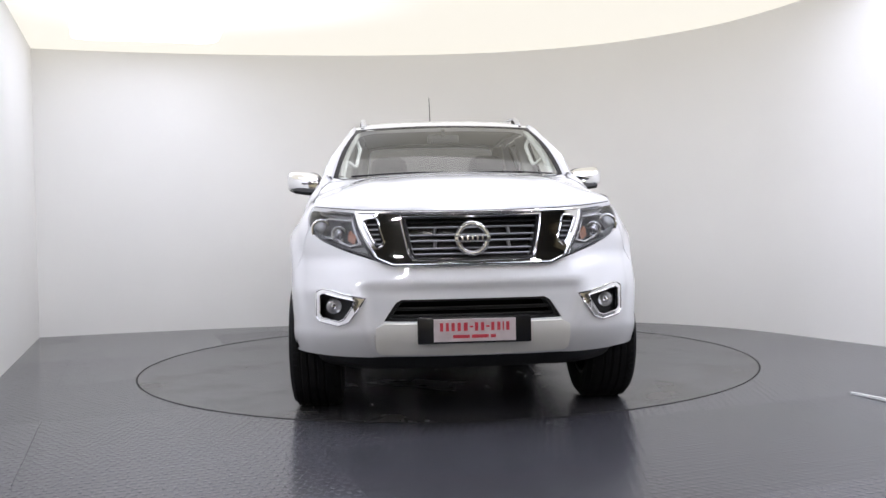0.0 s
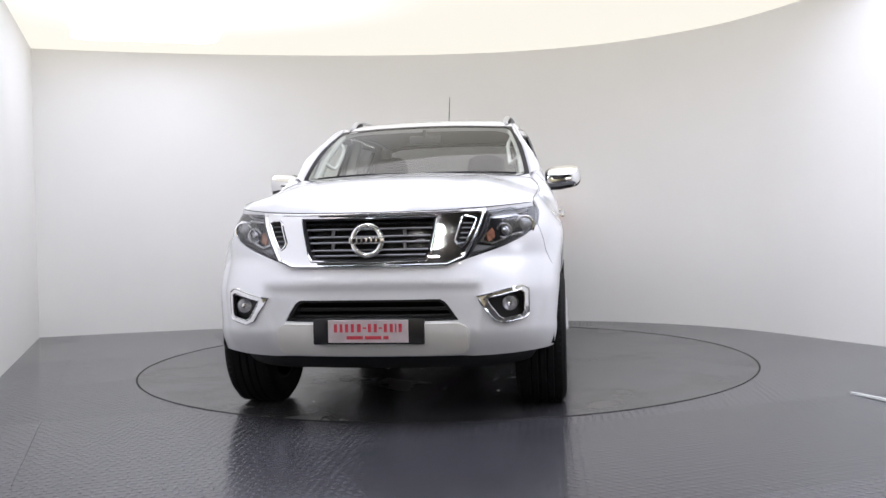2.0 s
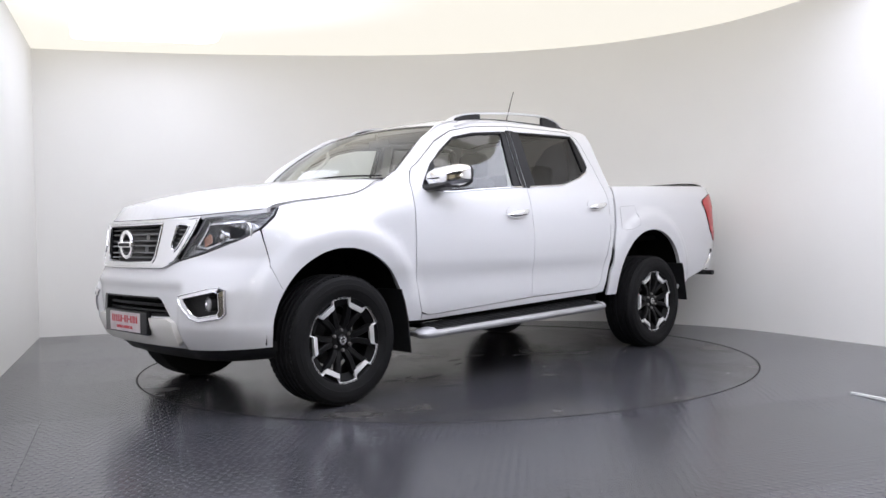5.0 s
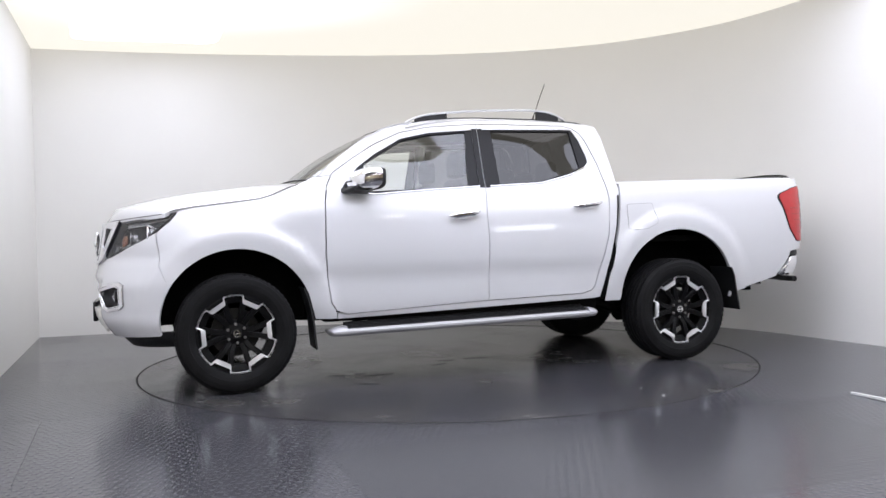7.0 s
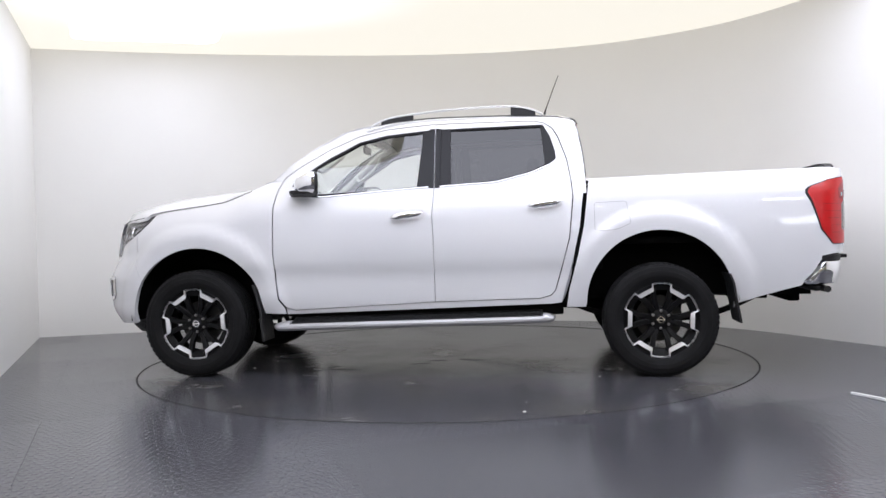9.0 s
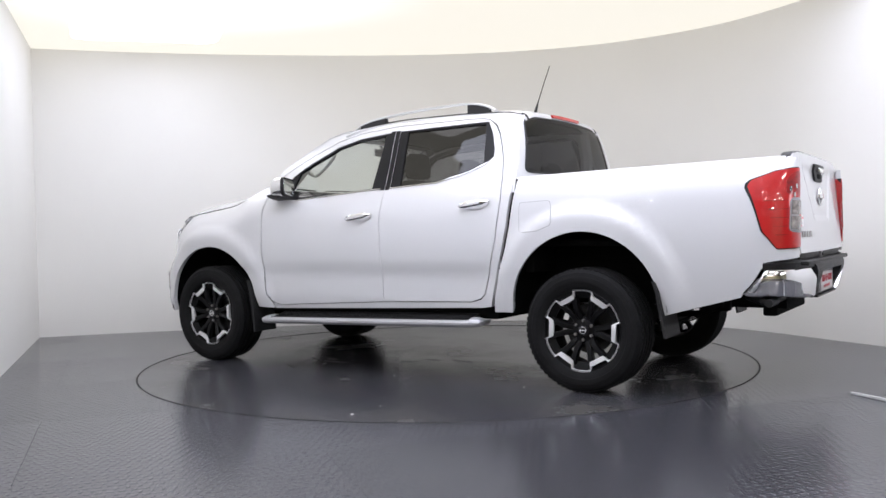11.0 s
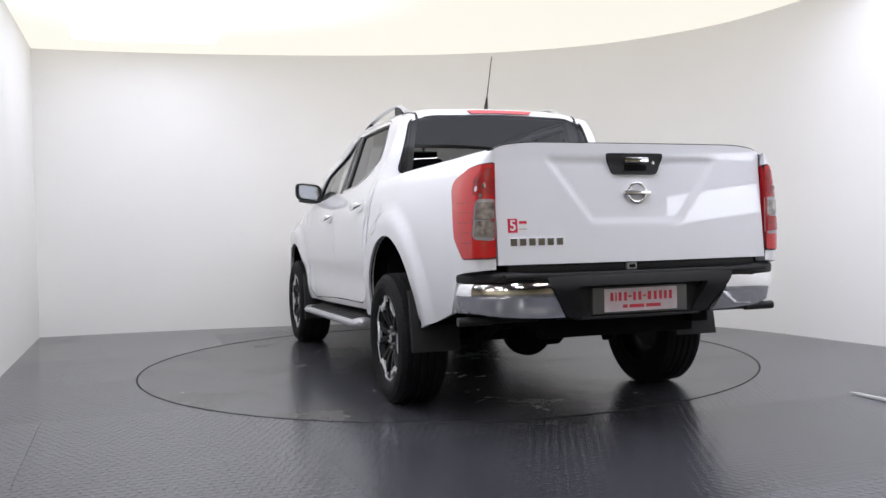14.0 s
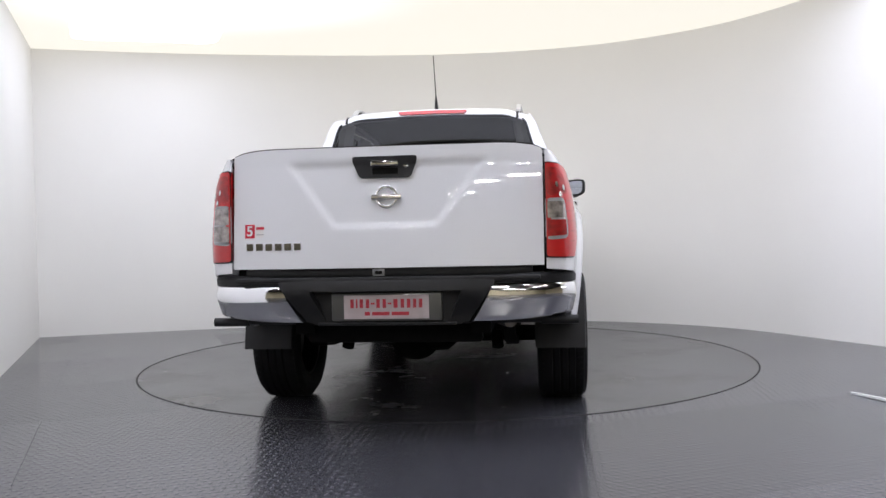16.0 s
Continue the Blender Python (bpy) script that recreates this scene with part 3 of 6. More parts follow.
def width(x, z):
    """Half the body's width at a place of its side."""
    if x < 0.56:
        w = BED_W(min(z, 1.33)) - 0.040 * smooth(-0.1, -0.95, x)
        if x > 0.44:
            w += (DOOR_W(z) - 0.022 * smooth(1.2, 1.6, z) - w) * smooth(1.25, 1.33, z)
    else:
        w = DOOR_W(z)
        if x < 1.2:
            w -= 0.022 * smooth(1.2, 0.5, x) * smooth(1.2, 1.6, z)
    if x > 2.45:
        zt = ZT(x)
        k = max(0, z - (zt - 0.22)) / 0.22
        base = DOOR_W(min(z, 0.95))
        front = base + (0.906 - base) * smooth(2.9, 3.22, x) - 0.112 * k * k
        w = w + (front - w) * smooth(2.45, 2.65, x)
    w -= 0.060 * smooth(1.45, 2.1, x) * smooth(1.40, 1.64, z)
    return w + flare(x, z)


def skin(t, z):
    """The body's side as one band: t from 0 at the middle of the nose to 1 at the front corner, then metres backwards."""
    if t < 1:
        a = t * math.pi / 2
        c, s = max(0, math.cos(a)) ** pow_f(z), max(0, math.sin(a)) ** pow_f(z)
        x = X_TURN + (X_NOSE + NOSE(z) - X_TURN) * c
        yy = 0.9 * s
        # middle band set back between the corners, chin moulding round them
        yb = 0.475 + 0.20 * (z - 0.40)
        x -= 0.027 * smooth(yb + 0.036, yb - 0.036, yy) * smooth(0.732, 0.672, z)
        x -= 0.022 * smooth(0.45, 0.60, yy) * smooth(0.78, 0.86, z) * c
        chin = 0.004 * smooth(0.515, 0.475, z) * smooth(0.48, 0.58, yy)
        x += chin * c
        zt = ZT(x)
        w = 0.906
        k = max(0, z - (zt - 0.22)) / 0.22
        w -= 0.112 * min(k, 1.2) ** 2 * smooth(3.95, 3.6, x)
        w -= 0.012 * smooth(0.45, 0.36, z)
        return (x, (w + chin + flare(x, z) * smooth(3.82, 3.58, x)) * s, z)
    x = X_TURN - (t - 1)
    if x > X_TAIL:
        return (x, width(x, z) + (0.004 * smooth(0.515, 0.475, z) - 0.012 * smooth(0.45, 0.36, z)) * smooth(3.0, 3.25, x), z)
    a = min(1.0, (t - T_TAIL) / 0.28) * math.pi / 2
    w = width(X_TAIL, z)
    return (X_TAIL - 0.25 * math.sin(a) ** POW, 0.725 + (w - 0.725) * max(0, math.cos(a)) ** POW, z)


def t_x(x, z=0.9):
    """The band's t where the side stands at x."""
    if x <= X_TURN:
        return 1 + X_TURN - x
    c = min(1, (x - X_TURN) / (X_NOSE + NOSE(z) - X_TURN))
    return math.acos(c ** (1 / pow_f(z))) / (math.pi / 2)


def t_y(y, z=0.9):
    """The band's t where the nose stands at y."""
    lo, hi = 0.0, 1.0
    for _ in range(30):
        m = (lo + hi) / 2
        if skin(m, z)[1] < y:
            lo = m
        else:
            hi = m
    return lo


def px(pts):
    return [(t_x(x, z), z) for x, z in pts]


def py(pts):
    return [(t_y(y, z) if y >= 0 else -t_y(-y, z), z) for y, z in pts]


def nose(t, z):
    """The front from side to side: t below 0 is the right half."""
    x, y, zz = skin(abs(t), z)
    return (x, y if t >= 0 else -y, zz)


# roof and bonnet
ROOF_C = table([(0.50, 1.742), (0.56, 1.765), (0.68, 1.782), (1.0, 1.792), (1.4, 1.793), (1.75, 1.775), (1.95, 1.735), (2.05, 1.70)])
ROOF_W = table([(0.5, 0.585), (0.7, 0.608), (1.2, 0.628), (1.8, 0.636), (1.95, 0.64), (2.07, 0.62)])
BON_C = table([(2.70, 1.325), (2.83, 1.325), (2.96, 1.312), (3.18, 1.291), (3.49, 1.250), (3.71, 1.203), (3.85, 1.157), (3.95, 1.10)])


def roof_map(x, y):
    w = ROOF_W(x)
    k = min(1.0, abs(y) / w)
    zc = ROOF_C(x)
    return (x, y, zc - 0.022 * k ** 2 - 0.03 * max(0, k - 0.8) / 0.2 * k)


def bonnet_map(u, v):
    """u from 0 at the scuttle to 1 at the leading edge, v from -1 to 1 across."""
    a = abs(v)
    y_f = 0.785 * a
    xf = skin(t_y(min(0.80, y_f + 1e-4), 1.08), 1.08)[0] - 0.005
    xc = 2.66 + 0.14 * (1 - a ** 2)
    x = xc + (xf - xc) * u
    ys = 0.80 if x > 2.9 else 0.80 - 0.06 * smooth(2.9, 2.7, x)
    y = a * ys
    y = a * (ys + (0.785 - ys) * u ** 3)
    zs, zc = ZT(x), BON_C(x)
    z = zs + (zc - zs) * (1 - a ** 2.6)
    z += 0.010 * smooth(0.48, 0.60, a) * smooth(0.86, 0.66, a) * smooth(0, 0.25, u) * smooth(1, 0.6, u)
    z = z + (1.068 + 0.045 * a ** 3 - z) * smooth(0.93, 1.0, u) ** 2
    return (x, y if v >= 0 else -y, z)


truck = tagged(new("pickup_truck"), "white double-cab pickup truck standing on the turntable", "pickup truck")
ROOTS.add(truck)

# ---------------------------------------------------------------- seams of the side
DOOR_F = [(2.435, 0.452), (2.50, 0.472), (2.54, 0.53), (2.558, 0.649), (2.572, 0.84), (2.567, 1.16), (2.547, 1.27), (2.503, 1.36), (2.364, 1.455), (2.206, 1.553), (2.009, 1.642),
          (1.814, 1.682), (1.464, 1.706), (1.466, 1.25), (1.479, 1.08), (1.471, 0.93), (1.469, 0.498)]
DOOR_R = [(1.469, 0.498), (1.471, 0.93), (1.479, 1.08), (1.466, 1.25), (1.464, 1.706), (0.80, 1.706), (0.73, 1.69), (0.675, 1.65), (0.638, 1.588), (0.584, 1.436), (0.557, 1.285),
          (0.548, 1.172), (0.575, 0.91), (0.636, 0.685), (0.672, 0.565), (0.70, 0.535), (0.771, 0.514)]
WIN_F = [(2.455, 1.232), (2.44, 1.275), (2.335, 1.40), (2.204, 1.492), (2.006, 1.602), (1.812, 1.643), (1.505, 1.665), (1.505, 1.272), (1.86, 1.250), (2.228, 1.222)]
WIN_R = [(1.43, 1.273), (1.43, 1.668), (0.735, 1.680), (0.69, 1.60), (0.655, 1.487), (0.652, 1.44), (0.69, 1.405), (0.817, 1.350), (1.049, 1.293)]
GLASS_F = [(2.35, 1.236), (2.285, 1.425), (2.19, 1.484), (2.0, 1.592), (1.812, 1.630), (1.552, 1.650), (1.585, 1.276), (1.86, 1.256)]
GLASS_R = [(1.352, 1.282), (1.365, 1.660), (0.752, 1.668), (0.722, 1.405), (0.817, 1.360), (1.049, 1.302)]


def body_panels():
    for f in (1, -1):
        # doors, with window frame, pane, trim and handle
        for nm, seam, win, gl, pane in (("front_door", DOOR_F, WIN_F, GLASS_F, GLASS), ("rear_door", DOOR_R, WIN_R, GLASS_R, TINT)):
            d = part(nm, panel(inset(px(seam), 0.0019), skin, 0.045, [px(win)], 0.035, flip=f), PAINT, truck)
            part("window_frame", panel(inset(px(win), -0.002), skin, 0.05, [px(gl)], 0.02, flip=f, lift=-0.006), PIANO, d, "black window frame and pillar cover")
            xa, xb = (1.506, 1.4692) if nm == "front_door" else (1.4625, 1.429)
            part("pillar_cover", panel(px([(xa, 1.258), (xb, 1.258), (xb, 1.672), (xa, 1.672)]), skin, 0.05, (), 0.004, flip=f, lift=0.0025), PIANO, d, "black centre pillar cover")
            g = part("window_pane", panel(inset(px(gl), -0.006), skin, 0.06, (), 0.004, flip=f, lift=-0.016), pane, d, "side window glass")
            g.visible_shadow = False
            sill = [p for p in win if p[1] < 1.42 and p[0] != 2.44 and not (p[0] > 2.2 and p[1] > 1.29)]
            sill = sorted(sill)
            bm = bmesh.new()
            line = [Vector(skin(t_x(x), z - 0.004)) for x, z in [(x, float(np.interp(x, [p[0] for p in sill], [p[1] for p in sill]))) for x in np.linspace(sill[0][0], sill[-1][0], 28)]]
            tube(bm, [(p.x, (p.y + 0.002) * f, p.z) for p in line], 0.005, 8)
            part("waist_strip", bm, CHROME, d, "thin chrome waist strip")
            hx = (1.645, 1.080) if nm == "front_door" else (0.728, 1.136)
            handle(d, hx, f)
            if nm == "front_door":
                mirror(d, f)
        # front wing
        arch = [(ARCH_F[0] + ARCH_F[2] * math.cos(radians(a)), ARCH_F[1] + ARCH_F[2] * math.sin(radians(a))) for a in range(158, -1, -6)]
        arch = [(2.645, 0.43)] + arch
        wing = [(2.50, 0.424), (2.506, 0.466), (2.545, 0.527)] + [(2.562, 0.648), (2.576, 0.84), (2.571, 1.16), (2.551, 1.27), (2.515, 1.345), (2.62, 1.335), (2.70, 1.30), (2.747, 1.274), (2.865, 1.226), (2.963, 1.194), (3.18, 1.166), (3.37, 1.144), (3.462, 1.126),
                                         (3.512, 1.066), (3.598, 0.997), (3.597, 0.945), (3.58, 0.80), (3.52, 0.668)] + [p for p in arch[::-1] if p[1] < 0.9 and not (p[0] > 3.5 and p[1] < 0.66)]
        part("front_wing", panel(inset(px(wing), 0.002), skin, 0.04, (), 0.03, flip=f), PAINT, truck)
        # cab frame: pillars, cant rail, rear corner and sill
        frame_out = [(2.496, 0.422), (2.498, 0.462), (2.435, 0.448), (1.469, 0.494), (0.771, 0.510), (0.70, 0.531), (0.669, 0.562), (0.632, 0.685), (0.571, 0.91),
                     (0.544, 1.172), (0.553, 1.285), (0.580, 1.436), (0.634, 1.590), (0.671, 1.654), (0.728, 1.694), (0.80, 1.710), (1.464, 1.710), (1.814, 1.686), (2.009, 1.646), (2.206, 1.557), (2.364, 1.459), (2.503, 1.364), (2.515, 1.345),
                     (2.60, 1.338), (2.45, 1.455), (2.28, 1.575), (2.10, 1.675), (1.98, 1.703), (1.80, 1.728), (1.4, 1.742), (0.80, 1.738), (0.60, 1.725), (0.53, 1.705), (0.502, 1.62), (0.475, 1.42), (0.466, 1.29),
                     (0.484, 1.17), (0.506, 0.98), (0.547, 0.796), (0.607, 0.571), (0.630, 0.485), (0.69, 0.477), (1.5, 0.452), (2.40, 0.424)]
        part("cab_side_frame", panel(inset(px(frame_out), 0.0007), skin, 0.04, (), 0.03, flip=f), PAINT, truck)
        # load bed side
        archr = [(ARCH_R[0] + ARCH_R[2] * math.cos(radians(a)), ARCH_R[1] + ARCH_R[2] * math.sin(radians(a))) for a in range(0, 187, 6)]
        bed = [(0.600, 0.455), (0.582, 0.571), (0.521, 0.796), (0.480, 0.983), (0.457, 1.171), (0.443, 1.285), (-0.074, 1.300), (-0.637, 1.313)]
        tail = [(T_TAIL + 0.10, 1.318), (T_TAIL + 0.28, 1.322), (T_TAIL + 0.28, 1.265)]
        lamp = [(T_TAIL + 0.085, 1.245), (T_TAIL + 0.008, 1.206), (T_TAIL + 0.0, 1.171), (T_TAIL + 0.042, 0.93), (T_TAIL + 0.098, 0.836), (T_TAIL + 0.28, 0.840), (T_TAIL + 0.28, 0.79), (T_TAIL + 0.10, 0.775), (T_TAIL + 0.055, 0.765), (T_TAIL + 0.03, 0.71), (T_TAIL + 0.006, 0.64)]
        low = px([(-0.890, 0.575), (-0.62, 0.505), (-0.475, 0.465)])
        poly = px(bed) + tail + lamp + low + px(archr[::-1] + [(0.475, 0.455)])
        bs = part("bed_side", panel(inset(poly, 0.0007), skin, 0.04, (), 0.03, flip=f), PAINT, truck)
        # rail cap from the side's top to the load floor's edge
        bm = bmesh.new()
        rings = []
        for x in np.linspace(0.46, -1.11, 24):
            z = 1.285 + 0.0225 * (0.455 - x) + 0.001
            w = skin(t_x(x), z)[1]
            sec = [(w, z - 0.004), (w - 0.012, z + 0.007), (w - 0.035, z + 0.012), (w - 0.07, z + 0.012), (w - 0.085, z + 0.004), (w - 0.085, z - 0.25), (w - 0.095, z - 0.25), (w - 0.095, z - 0.02)]
            rings.append([(x, yy * f, zz) for yy, zz in sec])
        ring_loft(bm, rings)
        part("bed_rail", bm, PAINT, truck)
        # black strip added behind the gap between cab and bed, for its shade
        strip = [(0.66, 0.47), (0.64, 0.60), (0.59, 0.80), (0.54, 0.985), (0.52, 1.17), (0.50, 1.27), (0.42, 1.27), (0.43, 1.17), (0.455, 0.98), (0.495, 0.796), (0.55, 0.571), (0.57, 0.47)]
        part("body_gap_filler", panel(px(strip), skin, 0.05, (), 0.01, flip=f, lift=-0.034), LINER, truck)
        if f == 1:
            fl = rounded([(0.411, 1.131), (0.207, 1.138), (0.183, 0.995), (0.277, 0.957), (0.408, 0.95)], 0.02)
            part("fuel_flap", panel(px(fl), skin, 0.03, (), 0.004, flip=f, lift=0.0016), PAINT, bs, "white fuel filler flap")
            ring = inset(px(fl), -0.0026)
            part("flap_seam", panel(ring, skin, 0.03, [px(fl)], 0.003, flip=f, lift=0.0010), GREY_TRIM, bs)
    # roof
    outline = [(0.525, y) for y in np.linspace(-0.57, 0.57, 13)] + [(x, ROOF_W(x)) for x in np.linspace(0.62, 1.95, 12)] + [(2.055 + 0.02 * (1 - (y / 0.6) ** 2), y) for y in np.linspace(0.585, -0.585, 13)] + [(x, -ROOF_W(x)) for x in np.linspace(1.95, 0.62, 12)]
    part("roof", panel([(float(a), float(b)) for a, b in outline], roof_map, 0.06, (), 0.03), PAINT, truck)
    for f in (1, -1):
        gap = [(x, ZT(x) - 0.035) for x in np.linspace(2.70, 3.46, 14)] + [(x, ZT(x) + 0.001) for x in np.linspace(3.46, 2.70, 14)]
        part("bonnet_gap", panel(px([(float(a), float(b)) for a, b in gap]), skin, 0.05, (), 0.006, flip=f, lift=-0.010), PAINT, truck)
    # bonnet
    for f in (1, -1):
        bm = bmesh.new()
        tube(bm, [Vector(bonnet_map(float(u), 0.996 * f)) + Vector((0, 0, 0.0005)) for u in np.linspace(0.03, 0.97, 28)], 0.0019, 6)
        part("bonnet_seam", bm, LINER, truck, "dark shut line of the bonnet")
        bm = bmesh.new()
        ring_loft(bm, [[(x, 0.64 * f, z - 0.06), (x, 0.64 * f, z - 0.004), (x, 0.74 * f, z), (x, 0.785 * f, z - 0.008), (x, 0.785 * f, z - 0.06)] for x, z in ((2.76, 1.258), (2.70, 1.275), (2.65, 1.293), (2.60, 1.312), (2.55, 1.326))])
        part("wing_corner", bm, PAINT, truck)
    bm = bmesh.new()
    tube(bm, [Vector(bonnet_map(0.9985, float(v))) + Vector((0.002, 0, -0.002)) for v in np.linspace(-0.98, 0.98, 40)], 0.0022, 6)
    part("bonnet_seam", bm, LINER, truck, "dark shut line of the bonnet")
    part("bonnet", panel([(0, -0.994), (1, -0.994), (1, 0.994), (0, 0.994)], bonnet_map, 0.045, (), 0.025), PAINT, truck)


def dense2(pts, k=5):
    return [tuple(p) for p in dense(pts, k)]


def handle(door, at, f):
    x, z = at
    y = width(x, z)
    bm = bmesh.new()
    panel(px([(x + 0.10 * math.cos(a), z + 0.006 + 0.042 * math.sin(a)) for a in np.linspace(0, 2 * math.pi, 24)[:-1]]), skin, 0.03, (), 0.004, flip=f, lift=0.0035, bm=bm)
    part("handle_cup", bm, PAINT, door)
    bm = bmesh.new()
    rings = []
    for k in range(13):
        u = -1 + 2 * k / 12
        xx, zz = x - u * 0.112, z + 0.014 * u
        hh = 0.016 * (1 - abs(u) ** 4) + 0.004
        dd = 0.018 + 0.028 * (1 - u ** 4)
        yy = width(xx, zz)
        rings.append([(xx, (yy + dd + 0.010 * math.cos(a)) * f, zz + hh * math.sin(a)) for a in np.linspace(0, 2 * math.pi, 11)[:-1]])
    ring_loft(bm, rings)
    part("door_handle", bm, CHROME, door, "chrome door handle")


def swept(bm, f):
    """The mirror's outer end lies further back than its inner end."""
    for v in bm.verts:
        v.co.x = 2.262 + (v.co.x - 2.25) * 0.86 - 0.40 * (v.co.y * f - 0.925)
    return bm


def mirror(door, f):
    bm = bmesh.new()
    rings = []
    # shell: broad ahead, flat behind
    for k, (x, s, dy) in enumerate(((2.425, 0.30, 0.02), (2.415, 0.62, 0.01), (2.39, 0.86, 0.0), (2.35, 0.98, 0), (2.29, 1.0, 0), (2.262, 0.97, 0))):
        sec = []
        for a in np.linspace(0, 2 * math.pi, 25)[:-1]:
            ca, sa = math.cos(a), math.sin(a)
            yy = 0.940 + dy + 0.116 * s * math.copysign(abs(ca) ** 0.58, ca)
            zz = 1.308 - 0.016 * smooth(2.33, 2.425, x) + 0.070 * s * math.copysign(abs(sa) ** 0.58, sa) + 0.012 * (yy - 0.925) / 0.1
            sec.append((x, yy * f, zz))
        rings.append(sec)
    ring_loft(bm, rings)
    shell = part("mirror_shell", swept(bm, f), CHROME, door, "chrome door mirror shell")
    bm = bmesh.new()
    sec = []
    for x, s in ((2.274, 1.006), (2.262, 1.0), (2.246, 0.95)):
        sec.append([(x, (0.940 + 0.116 * s * math.copysign(abs(math.cos(a)) ** 0.5, math.cos(a))) * f, 1.308 + 0.070 * s * math.copysign(abs(math.sin(a)) ** 0.5, math.sin(a)) + 0.012 * math.cos(a)) for a in np.linspace(0, 2 * math.pi, 25)[:-1]])
    ring_loft(bm, sec)
    part("mirror_rim", swept(bm, f), PLASTIC, shell)
    bm = bmesh.new()
    sec = []
    for x, s in ((2.2465, 0.80), (2.2445, 0.79)):
        sec.append([(x, (0.940 + 0.116 * s * math.copysign(abs(math.cos(a)) ** 0.5, math.cos(a))) * f, 1.308 + 0.070 * s * math.copysign(abs(math.sin(a)) ** 0.5, math.sin(a)) + 0.012 * math.cos(a)) for a in np.linspace(0, 2 * math.pi, 25)[:-1]])
    ring_loft(bm, sec)
    part("mirror_glass", swept(bm, f), MIRROR, shell, "mirror glass")
    # indicator slit, foot
    bm = bmesh.new()
    tube(bm, [(2.424, 0.87 * f, 1.294), (2.428, 0.93 * f, 1.296), (2.403, 0.99 * f, 1.304), (2.35, 1.034 * f, 1.318), (2.29, 1.038 * f, 1.32)], [0.003, 0.005, 0.005, 0.004, 0.002], 8)
    part("mirror_indicator", swept(bm, f), PIANO, shell, "dark indicator strip")
    bm = bmesh.new()
    rings = []
    for x0, x1, y, z0, z1 in ((2.27, 2.47, 0.825, 1.222, 1.262), (2.28, 2.455, 0.87, 1.222, 1.258), (2.275, 2.44, 0.93, 1.226, 1.258), (2.285, 2.42, 1.0, 1.238, 1.262)):
        rings.append([(x0, y * f, z0 + 0.01), (x0 + 0.03, y * f, z0), (x1 - 0.02, y * f, z0), (x1, y * f, z0 + 0.015), (x1 - 0.01, y * f, z1), (x0, y * f, z1)])
    ring_loft(bm, rings)
    part("mirror_foot", bm, PLASTIC, shell)


